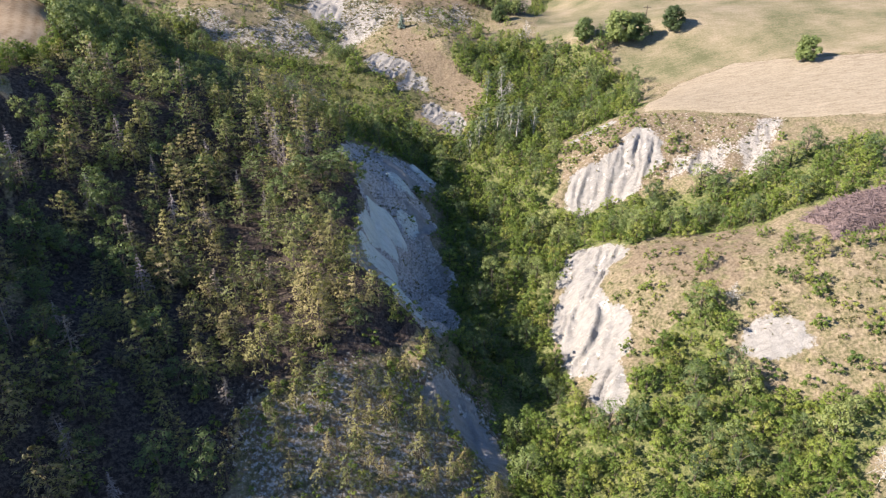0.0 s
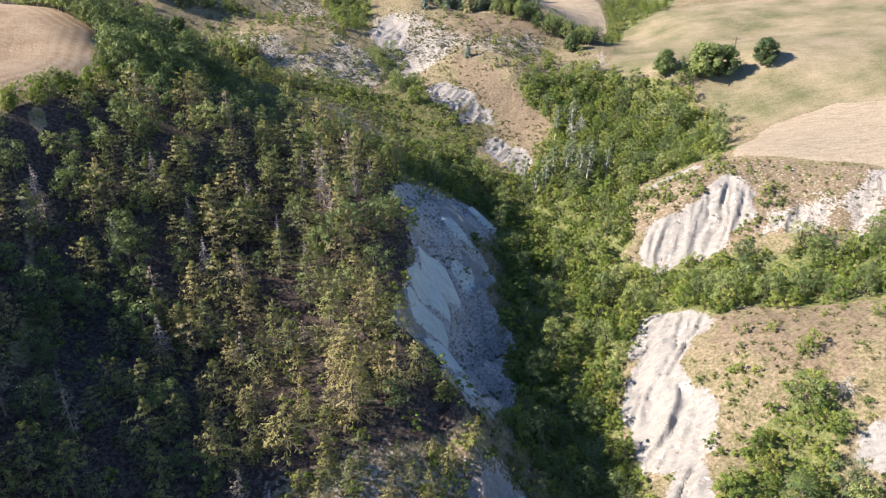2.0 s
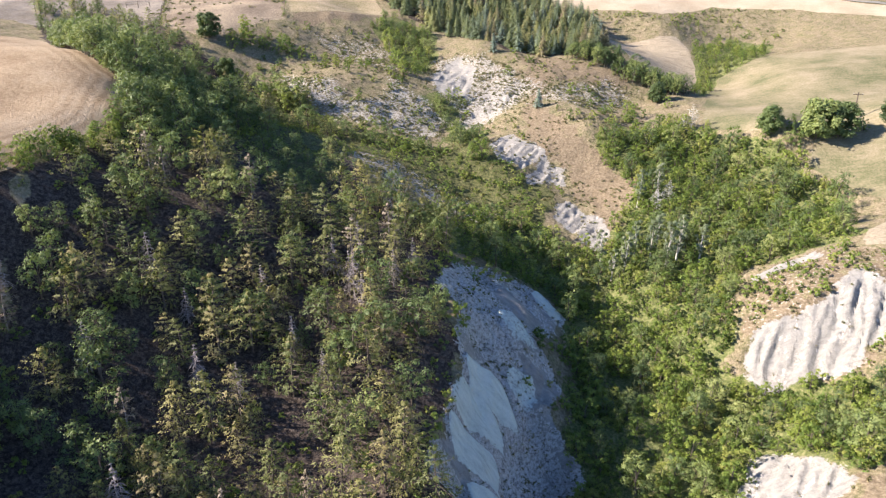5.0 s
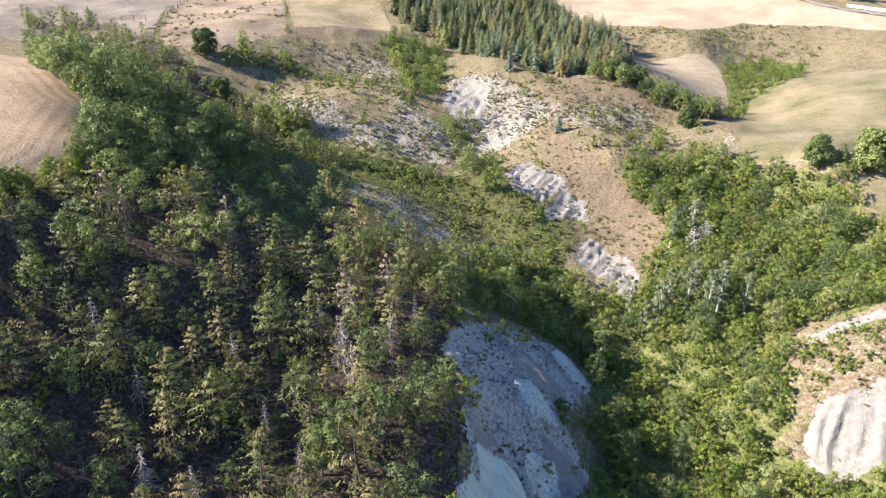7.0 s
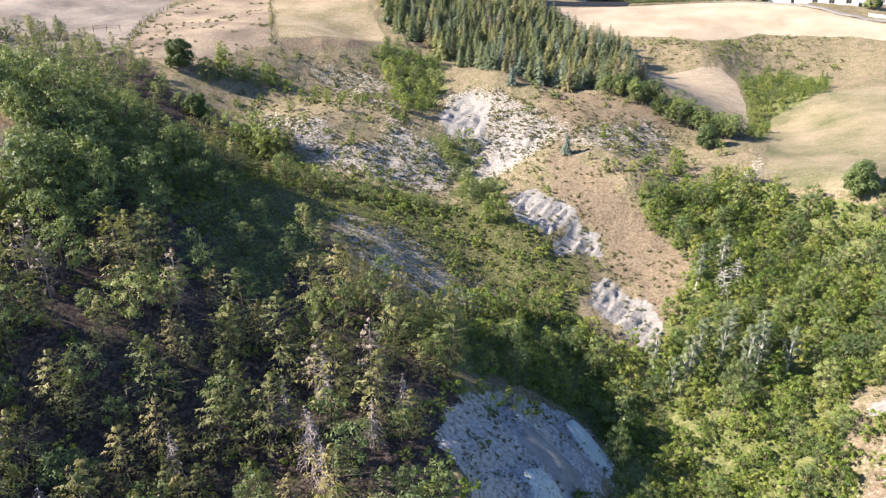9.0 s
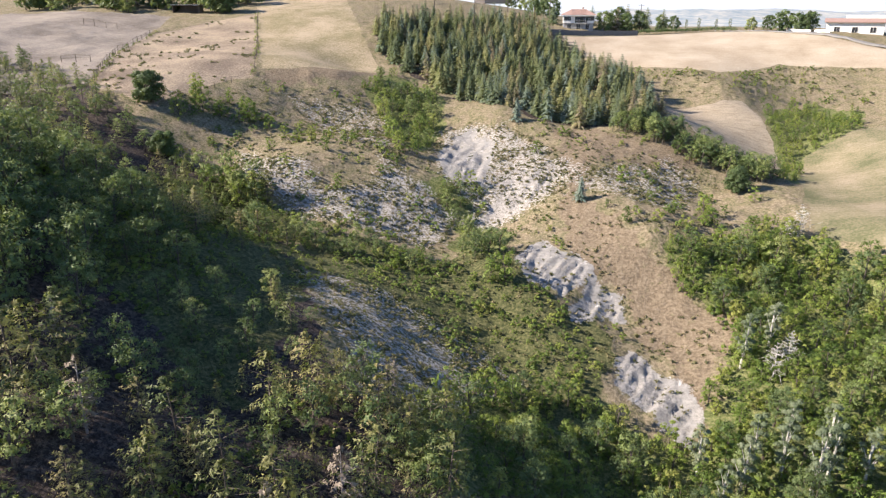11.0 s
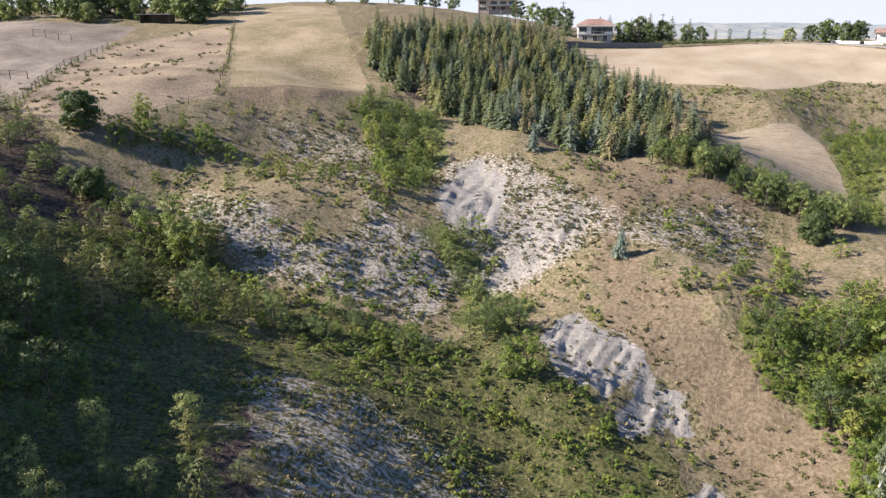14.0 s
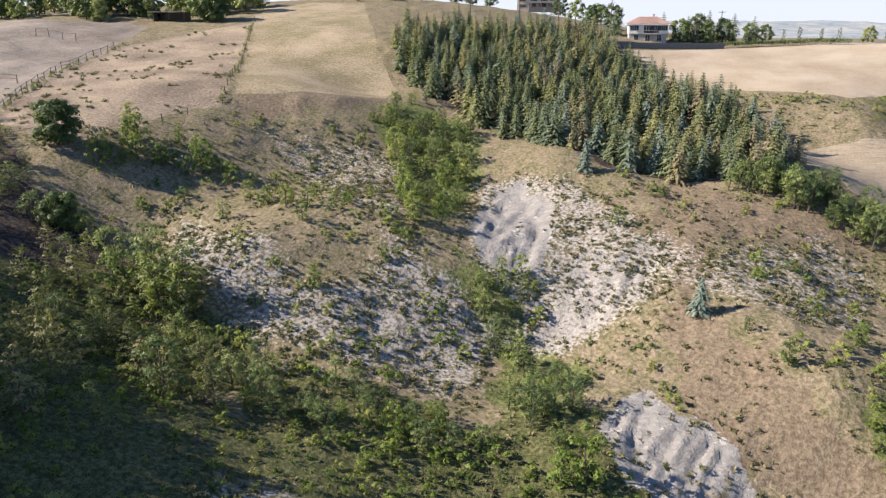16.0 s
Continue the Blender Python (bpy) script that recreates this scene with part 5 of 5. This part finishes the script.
# single shrubs rooted on the tall grey face
for x, y, size in ((-1.6, 98.7, 0.99), (-2.1, 88.7, 1.35), (-5.0, 99.9, 1.14), (-4.2, 109.1, 1.42), (-1.2, 109.0, 1.45), (-2.5, 102.0, 0.78), (0.5, 94.1, 0.72), (-3.6, 72.1, 1.70), (-0.2, 83.2, 1.01), (-12.9, 106.0, 0.98), (-12.6, 98.8, 1.89), (-11.9, 87.4, 1.26), (-11.5, 115.8, 1.70), (-9.4, 124.4, 1.27), (-6.5, 123.6, 1.47), (-4.7, 108.4, 0.88), (-2.7, 121.4, 1.46), (-13.0, 113.4, 1.74), (-4.0, 106.7, 1.33), (-9.5, 115.3, 1.59)):
    UNDER.thing(int(10 * size) % 5, x, y, size, 70 * x, "green shrub rooted on the grey clay face", "shrubs on the clay face", sink=0.1)
# leafy shrubs on the eastern terrace
TERRACE_SHRUBS = [(43, 89), (50, 79), (62, 79), (68, 62), (54, 58), (47, 68), (40, 76), (31, 84), (33, 72), (42, 80)]
ex, ey, er = scatter([TERRACE_SHRUBS], 1.9, 77, gap=0.47, gap_size=5)
plant(BUSH, ex, ey, er, 0.4, 0.95, "terrace_thicket", "green shrubs on the dry terrace", (50, 95), limit=120, group="terrace shrubs")
# shrubs along the foot and the edges of the clay faces
fx, fy, fr = scatter([CLIFF_RING], 2.0, 73, gap=0.30, gap_size=5, avoid=None)
ring = cover_depth([s[0] for s in SCARPS[:6]], fx, fy) + 2.0 * (vnoise(fx / 3, fy / 3, 75) - 0.5)
ring = (ring > -3.6) & (ring < -0.2) & (cover_depth(FIELDS + [RUST_SLOPE, PLATEAU_EAST, RIDGE_CENTRE, BRUSH_OUTLINE], fx, fy) < 0.5)
plant(UNDER, fx[ring], fy[ring], fr, 0.5, 1.7, "cliff_edge_shrubs", "green shrubs along the foot of the clay faces", (0, 0))


# ---------------------------------------------------------------- heap of cut brush
def brush_heap():
    root = tagged(new("brush_heap"), "large heap of cut purple-brown brushwood on a terrace", "brush heap")
    r = np.random.default_rng(81)
    cx, cy = 56.0, 84.5
    n = 40
    gx, gy = np.meshgrid(np.linspace(-8.5, 12, n), np.linspace(-6.0, 6.0, n))
    X, Y = cx + gx, cy + gy
    e = np.clip(inside_depth(BRUSH_OUTLINE, X, Y) / 2.2, -0.3, 1)
    H = height(X, Y) - 0.3 + 1.9 * np.where(e > 0, np.sqrt(np.maximum(e, 0)), e) + 0.5 * (fbm(X, Y, 83) - 0.5) * (e > 0)
    i = (np.arange(n - 1)[:, None] * n + np.arange(n - 1)[None]).ravel()
    part("core", mesh_from(np.stack([X.ravel(), Y.ravel(), H.ravel()], 1), np.stack([i, i + 1, i + 1 + n, i + n], 1)), M_BRUSH, root)
    sx, sy = cx + r.uniform(-8.5, 12, 4500), cy + r.uniform(-6, 6, 4500)
    sd = inside_depth(BRUSH_OUTLINE, sx, sy)
    sx, sy, sd = sx[sd > 0], sy[sd > 0], sd[sd > 0]
    sz = height(sx, sy) - 0.3 + 1.9 * np.sqrt(np.minimum(1, sd / 2.2))
    sticks = []
    for x, y, z in zip(sx, sy, sz):
        w = r.normal(size=3) * (1, 1, 0.45)
        w = w / np.linalg.norm(w) * r.uniform(0.4, 1.1)
        p = np.array([x, y, z + r.uniform(-0.1, 0.25)])
        sticks.append(tube([p - w, p + (0, 0, 0.12), p + w], [0.05, 0.04, 0.015], 3))
    ob = part("brushwood", mesh_from(*joined(sticks)), M_BRUSH, root, "tangled purple-brown cut branches")
    ob["kind"] = "stuff"


brush_heap()


# ---------------------------------------------------------------- built things
def box_into(bm, x0, y0, z0, x1, y1, z1):
    m = Matrix.LocRotScale(((x0 + x1) / 2, (y0 + y1) / 2, (z0 + z1) / 2), None, (x1 - x0, y1 - y0, z1 - z0))
    bmesh.ops.create_cube(bm, size=1, matrix=m)


def boxes(*dims, bevel=0.0):
    bm = bmesh.new()
    for d in dims:
        box_into(bm, *d)
    if bevel:
        bmesh.ops.bevel(bm, geom=bm.edges[:], offset=bevel, segments=1, affect="EDGES")
    me = bpy.data.meshes.new("mesh")
    bm.to_mesh(me)
    bm.free()
    return me


def window_part(parent, x, y, z, w, h, shutters=True):
    """A window or glazed door in a wall that faces -y: dark pane set back, frame, sill and shutters."""
    pane = part("window", boxes((x - w / 2, y - 0.03, z, x + w / 2, y + 0.05, z + h)), M_DARK, parent)
    part("window_frame", boxes((x - w / 2 - 0.07, y - 0.07, z - 0.05, x - w / 2, y + 0.02, z + h + 0.07), (x + w / 2, y - 0.07, z - 0.05, x + w / 2 + 0.07, y + 0.02, z + h + 0.07),
                               (x - w / 2, y - 0.07, z + h, x + w / 2, y + 0.02, z + h + 0.07), (x - 0.03, y - 0.06, z, x + 0.03, y - 0.031, z + h)), M_WALL, pane)
    if shutters:
        for s in (-1, 1):
            c = x + s * (w * 0.75 + 0.08)
            part("shutter", boxes((c - w / 4, y - 0.10, z, c + w / 4, y - 0.04, z + h), bevel=0.01), M_SHUTTER, pane)


def roof_mesh(x0, y0, x1, y1, z, rise, hip, thick=0.22):
    """A pitched roof with its ridge along x; hip is the run of the sloping ends (0 for gables)."""
    ym = (y0 + y1) / 2
    low = [(x0, y0, z), (x1, y0, z), (x1, y1, z), (x0, y1, z)]
    up = [(x, y, q + thick) for x, y, q in low]
    ridge = [(x0 + hip, ym, z + rise + thick), (x1 - hip, ym, z + rise + thick)]
    bm = bmesh.new()
    v = [bm.verts.new(p) for p in low + up + ridge]
    for f in ((3, 2, 1, 0), (0, 1, 5, 4), (1, 2, 6, 5), (2, 3, 7, 6), (3, 0, 4, 7), (4, 5, 9, 8), (6, 7, 8, 9), (5, 6, 9), (7, 4, 8)):
        bm.faces.new([v[k] for k in f])
    me = bpy.data.meshes.new("mesh")
    bm.to_mesh(me)
    bm.free()
    return me


def ridges_mesh(x0, x1, y0, ym, z0, z1, step=0.45):
    """Rows of raised tile ribs up one roof slope."""
    n = int((x1 - x0) / step)
    bm = bmesh.new()
    for k in range(n):
        x = x0 + (k + 0.5) * step
        m = Matrix.Translation((x, (y0 + ym) / 2, (z0 + z1) / 2 + 0.02)) @ Euler((math.atan2(z1 - z0, ym - y0), 0, 0)).to_matrix().to_4x4() @ Matrix.Diagonal((0.16, math.hypot(ym - y0, z1 - z0), 0.10, 1))
        bmesh.ops.create_cube(bm, size=1, matrix=m)
    me = bpy.data.meshes.new("mesh")
    bm.to_mesh(me)
    bm.free()
    return me


def villa(x, y, z, turn):
    root = tagged(new("villa"), "white two-storey villa with a low hipped clay roof", "house")
    part("ground_floor", boxes((-6.2, 0.4, -1.5, 6.2, 9.0, 2.6)), M_WALLGREY, root, "grey rendered ground floor")
    part("upper_floor", boxes((-6.4, 0.0, 2.6, 6.4, 9.2, 5.6)), M_WALL, root)
    roof = part("roof", roof_mesh(-7.3, -0.9, 7.3, 10.1, 5.6, 2.1, 4.2), M_BRICKROOF, root)
    part("tile_ribs", ridges_mesh(-3.0, 3.0, -0.9, 4.6, 5.84, 7.92), M_BRICKROOF, roof)
    part("eaves", boxes((-7.35, -0.95, 5.45, 7.35, -0.85, 5.72), (-7.4, -0.95, 5.45, -7.3, 10.1, 5.72), (7.3, -0.95, 5.45, 7.4, 10.1, 5.72)), M_WALL, roof)
    part("chimney", boxes((1.5, 5.5, 6.5, 2.2, 6.2, 8.6), (1.4, 5.4, 8.6, 2.3, 6.3, 8.75)), M_WALLBEIGE, roof)
    part("balcony", boxes((-1.6, -1.3, 2.45, 3.4, 0.0, 2.62), (-1.6, -1.3, 2.62, -1.5, -1.2, 3.6), (3.3, -1.3, 2.62, 3.4, -1.2, 3.6), (-1.6, -1.3, 3.52, 3.4, -1.22, 3.6)), M_CONCRETE, root)
    for wx_, w, zz, h in ((-4.6, 1.3, 3.6, 1.5), (0.2, 1.6, 2.75, 2.35), (2.2, 1.3, 2.75, 2.35), (4.9, 1.3, 3.6, 1.5)):
        window_part(root, wx_, 0.0, zz, w, h)
    for wx_ in (-3.8, 0.0, 3.8):
        window_part(root, wx_, 0.4, 0.3, 1.5, 1.9, False)
    root.matrix_basis = pose(x, y, z, 0, 0, turn)
    root.scale = (0.73, 0.73, 0.76)


def farmhouse(x, y, z, turn):
    root = tagged(new("farmhouse"), "beige hilltop house with a grey roof and a covered terrace", "house")
    part("wall", boxes((-8.0, 0.0, -1.5, 8.0, 9.0, 5.2)), M_WALLBEIGE, root)
    part("gable", roof_mesh(-8.0, 0.0, 8.0, 9.0, 5.2, 2.0, 0.0, 0.02), M_WALLBEIGE, root)
    roof = part("roof", roof_mesh(-8.8, -1.2, 8.8, 10.2, 5.35, 2.4, 0.0), M_GREYROOF, root)
    part("chimney", boxes((-1.0, 5.0, 6.5, -0.3, 5.7, 9.2)), M_STONEWALL, roof)
    part("terrace_roof", boxes((-3.5, -2.6, 2.5, 8.4, 0.0, 2.7)), M_GREYROOF, root)
    for wx_ in (-3.2, 0.5, 4.2, 8.1):
        part("terrace_post", boxes((wx_ - 0.14, -2.5, -1.5, wx_ + 0.14, -2.2, 2.5), bevel=0.02), M_POST, root)
    part("terrace_wall", boxes((-3.5, -2.55, -1.5, 8.4, -2.4, 0.75)), M_STONEWALL, root)
    for wx_ in (-6.0, -1.5, 2.4, 6.0):
        window_part(root, wx_, 0.0, 3.4, 1.2, 1.4)
    for wx_ in (-1.5, 2.4, 6.0):
        window_part(root, wx_, 0.0, 0.2, 1.5, 2.1, False)
    window_part(root, -6.0, 0.0, 0.6, 1.2, 1.4)
    root.matrix_basis = pose(x, y, z, 0, 0, turn)
    root.scale = (0.95, 0.95, 0.78)


def block_house(x, y, z, turn):
    root = tagged(new("roadside_house"), "white house with a red-brown roof beside the road", "house")
    part("wall", boxes((-7.0, 0.0, 0.9, 7.0, 9.0, 7.4)), M_WALL, root)
    part("base", boxes((-7.02, -0.03, -2.5, 7.02, 9.02, 0.9)), M_WALLGREY, root)
    roof = part("roof", roof_mesh(-7.5, -0.7, 7.5, 9.7, 7.4, 0.9, 0.0), M_BRICKROOF, root)
    part("attic", boxes((-2.2, 4.5, 7.5, 7.2, 8.8, 9.4)), M_WALL, roof)
    for wx_ in (-4.4, 0.0, 4.4):
        window_part(root, wx_, 0.0, 4.8, 1.4, 1.4, False)
        window_part(root, wx_, 0.0, 2.4, 1.4, 1.4, False)
        window_part(root, wx_, -0.03, 1.1, 1.5, 0.7, False)
    root.matrix_basis = pose(x, y, z, 0, 0, turn)


def shed(x, y, z, turn, w, label):
    root = tagged(new("shed"), label, "shed")
    part("back_wall", boxes((-w / 2, 1.8, -0.5, w / 2, 1.95, 2.0)), M_POST, root)
    part("side_wall", boxes((-w / 2, -1.2, -0.5, -w / 2 + 0.12, 1.8, 2.0)), M_POST, root)
    part("side_wall", boxes((w / 2 - 0.12, -1.2, -0.5, w / 2, 1.8, 2.0)), M_POST, root)
    part("roof", boxes((-w / 2 - 0.4, -1.8, 2.0, w / 2 + 0.4, 2.3, 2.12), bevel=0.02), M_GREYROOF, root)
    for k in (-1, 0, 1):
        part("post", boxes((k * (w / 2 - 0.2) - 0.08, -1.55, -0.5, k * (w / 2 - 0.2) + 0.08, -1.4, 2.0)), M_POST, root)
    root.matrix_basis = pose(x, y, z, 0, 0, turn)


def at(x, y):
    return float(height(np.array([x]), np.array([y]))[0])


villa(-15.8, 300.5, 63.6, 4)
farmhouse(-55.0, 384.0, 73.2, 8)
block_house(59.5, 292.0, 58.8, -14)
shed(-127.5, 266.0, at(-127.5, 266.0), 10, 8.0, "low open shed with a grey roof under dark trees")
shed(-150.0, 266.0, at(-150.0, 266.0), -5, 5.0, "small open shelter behind the paddock")


def fence(name, label, line, gap, tall, rails):
    root = tagged(new(name), label, "fence")
    r = np.random.default_rng(int(abs(line[0][0]) * 10))
    pts = []
    for (x1, y1), (x2, y2) in zip(line, line[1:]):
        n = max(1, int(math.hypot(x2 - x1, y2 - y1) / gap))
        pts += [(x1 + (x2 - x1) * k / n, y1 + (y2 - y1) * k / n) for k in range(n)]
    pts.append(line[-1])
    tops = []
    for x, y in pts:
        z, h = at(x, y), tall * r.uniform(0.85, 1.12)
        tip = np.array([x + r.normal() * 0.05, y + r.normal() * 0.05, z + h])
        part("post", mesh_from(*joined([tube([(x, y, z - 0.3), tip, tip + (0, 0, 0.02)], [0.075, 0.065, 0.01], 6)])), M_POST, root)
        tops.append((np.array([x, y, z]), h))
    for a, b in zip(tops, tops[1:]):
        for q in rails:
            part("rail" if tall > 1.15 else "wire", mesh_from(*tube([a[0] + (0, 0, a[1] * q), b[0] + (0, 0, b[1] * q)], [0.035 if tall > 1.15 else 0.012] * 2, 4)), M_POST, root)


fence("wire_fence", "old wire fence with dark wooden posts along the pasture",
      [(-93.5, 182.2), (-89.1, 182.6), (-82.8, 187.1), (-78.6, 198.7), (-76.6, 204.5), (-86.0, 226.0), (-95.2, 244.5), (-105.5, 266.5)], 3.2, 1.1, (0.5, 0.9))
fence("rail_fence", "weathered post-and-rail fence along the paddock track",
      [(-101.5, 188.0), (-110.6, 204.5), (-116.7, 217.6), (-118.5, 226.0), (-121.0, 237.0)], 2.6, 1.3, (0.5, 0.92))
fence("hitching_rail", "wooden rail beside the paddock", [(-140.0, 237.0), (-131.5, 238.5)], 2.8, 1.6, (0.95,))
fence("gate_rail", "wooden rail at the paddock entrance", [(-121.0, 204.5), (-115.5, 206.5)], 2.6, 1.5, (0.55, 0.95))


# low scrub along the rim of the stubble field
RIM = [(-60.5, 84.0), (-58.0, 90.0), (-58.2, 96.0), (-57.8, 100.0), (-57.6, 106.5), (-59.6, 112.0), (-63.5, 121.0), (-67.5, 122.0), (-75.4, 128.4)]
rim_x, rim_y = np.array(RIM).T
for k in range(95):
    f = rng.uniform(0, len(RIM) - 1)
    x, y = float(np.interp(f, range(len(RIM)), rim_x)) + float(rng.uniform(-0.9, 1.4)), float(np.interp(f, range(len(RIM)), rim_y)) + float(rng.normal() * 0.4)
    SCRUB.thing(int(rng.integers(5)), x, y, float(rng.uniform(0.35, 0.95)), float(rng.uniform(0, 360)), "green scrub along the rim of the stubble field", "scrub along the field rim", sink=0.1)
# rank weeds along the fence lines
for line_, count in (((-76.6, 204.5, -105.5, 266.5), 44), ((-101.5, 188.0, -116.7, 217.6), 26), ((-116.7, 217.6, -121.0, 240.0), 12), ((-93.5, 182.2, -82.8, 187.1), 8)):
    for k in range(count):
        f = (k + rng.random()) / count
        x, y = line_[0] + (line_[2] - line_[0]) * f + rng.normal() * 0.45, line_[1] + (line_[3] - line_[1]) * f + rng.normal() * 0.45
        UNDER.thing(int(rng.integers(5)), x, y, float(rng.uniform(0.35, 0.85)), float(rng.uniform(0, 360)), "low green weeds growing along a pasture fence", "fence weeds", sink=0.05)


def utility_pole(x, y, tall, label):
    root = tagged(new("utility_pole"), label, "pole", "utility poles")
    z = at(x, y)
    part("pole", mesh_from(*tube([(0, 0, -0.5), (0, 0, tall)], [0.15, 0.10], 8)), M_POST, root)
    part("crossarm", boxes((-0.9, -0.06, tall - 0.5, 0.9, 0.06, tall - 0.36), bevel=0.01), M_POST, root)
    for s in (-0.75, 0.0, 0.75):
        part("insulator", boxes((s - 0.05, -0.05, tall - 0.36, s + 0.05, 0.05, tall - 0.18), bevel=0.015), M_CONCRETE, root)
    root.matrix_basis = pose(x, y, z)


for x, y, h in ((-47.5, 296.0, 8.0), (-58.0, 286.0, 7.5), (-80.0, 318.0, 8.0), (-25.5, 312.0, 8.5), (-40.0, 318.0, 8.0), (4.0, 330.0, 8.0)):
    utility_pole(x, y, h, "wooden utility pole with a crossarm on the hill")
utility_pole(48.2, 171.0, 5.2, "thin wooden pole standing in the field")


def strip(line, width, lift, thick):
    """A ribbon that follows the ground along a line."""
    pts = np.array(line, float)
    seg = np.linalg.norm(np.diff(pts, axis=0), axis=1)
    d = np.r_[0, np.cumsum(seg)]
    s = np.linspace(0, d[-1], max(3, int(d[-1] / 1.5)))
    x, y = np.interp(s, d, pts[:, 0]), np.interp(s, d, pts[:, 1])
    tx, ty = np.gradient(x), np.gradient(y)
    k = np.hypot(tx, ty)
    nx, ny = -ty / k, tx / k
    vs = []
    for side, dz in ((-1, -0.4), (-1, thick), (1, thick), (1, -0.4)):
        X, Y = x + nx * side * width / 2, y + ny * side * width / 2
        vs.append(np.stack([X, Y, height(x, y) + lift + dz], 1))
    n = len(s)
    v = np.concatenate(vs)
    f = [(q * n + i, q * n + i + 1, (q + 1) * n + i + 1, (q + 1) * n + i) for q in range(3) for i in range(n - 1)]
    f += [(0, n, 2 * n, 3 * n), (n - 1, 4 * n - 1, 3 * n - 1, 2 * n - 1)]
    return mesh_from(v, np.array(f))


def hedge(name, label, line, tall, wide, seed, mat, step=0.55):
    r = np.random.default_rng(seed)
    root = tagged(new(name), label, "hedge")
    pts = np.array(line, float)
    d = np.r_[0, np.cumsum(np.linalg.norm(np.diff(pts, axis=0), axis=1))]
    leaves, stems = [], []
    for s in np.arange(0, d[-1], step):
        x, y = np.interp(s, d, pts[:, 0]), np.interp(s, d, pts[:, 1])
        z = at(x, y)
        stems.append(tube([(x, y, z - 0.2), (x, y, z + tall * 0.7)], [0.04, 0.02], 3))
        leaves.append(clump(r, (x, y, z + tall * 0.55), wide * r.uniform(0.55, 0.75), 26, 0.32, tall / wide * 0.8))
    part("stems", mesh_from(*joined(stems)), M_BARK, root)
    part("foliage", toned(mesh_from(*joined(leaves)), 0.3), mat, root)


part_wall = strip([(-24.0, 286.5), (-10.0, 293.0), (2.0, 297.5)], 0.5, 0.0, 1.4)
part_wall.materials.append(M_STONEWALL)
tagged(new("garden_wall", part_wall), "dark stone garden wall below the villa", "wall")
hedge("field_hedge", "long clipped dark hedge along the top of the pale field", [(2.0, 297.8), (14.0, 303.0), (25.0, 307.0), (31.0, 305.5)], 1.5, 1.2, 91, M_LEAF)
hedge("villa_hedge", "dense dark green hedge beside the villa", [(-27.0, 292.5), (-22.5, 294.0)], 2.8, 1.9, 92, M_LEAF)
road = strip([(30.0, 314.0), (38.0, 303.5), (46.0, 294.5), (53.5, 287.0), (62.0, 279.5), (80.0, 270.0), (100.0, 262.0)], 4.0, 0.05, 0.04)
road.materials.append(M_ASPHALT)
tagged(new("road", road), "narrow grey asphalt road beside the pale field", "road", kind="structure")
for k, (a, b) in enumerate((((44.0, 300.0), (49.0, 294.5)), ((49.8, 293.6), (53.0, 290.5)), ((66.0, 279.5), (76.0, 274.0)))):
    kerb = strip([a, b], 0.35, 0.0, 0.75)
    kerb.materials.append(M_WALL)
    tagged(new("roadside_wall", kerb), "low white roadside wall", "wall", "roadside walls")


# ---------------------------------------------------------------- the far hills, their air haze put into the colour
def far_range(name, near, deep, base, crest, seed, x0, x1):
    xs, q = np.linspace(x0, x1, 160), np.linspace(0, 1, 14)
    X, Q = np.meshgrid(xs, q)
    Y = near + deep * Q + 0 * X
    Zr = base + (crest - base) * np.sin(np.pi * np.clip(Q, 0, 1)) * (0.55 + 0.75 * (fbm(X / 420, Q + 0 * X, seed, 4) - 0.25)) + 6 * (fbm(X / 60, Y / 60, seed + 3) - 0.5)
    n = len(xs)
    i = (np.arange(13)[:, None] * n + np.arange(n - 1)[None]).ravel()
    me = mesh_from(np.stack([X.ravel(), Y.ravel(), Zr.ravel()], 1), np.stack([i, i + 1, i + 1 + n, i + n], 1), True)
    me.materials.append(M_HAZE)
    tagged(new(name, me), "hills on the horizon, tinted blue-green for haze", "hills", kind="structure")


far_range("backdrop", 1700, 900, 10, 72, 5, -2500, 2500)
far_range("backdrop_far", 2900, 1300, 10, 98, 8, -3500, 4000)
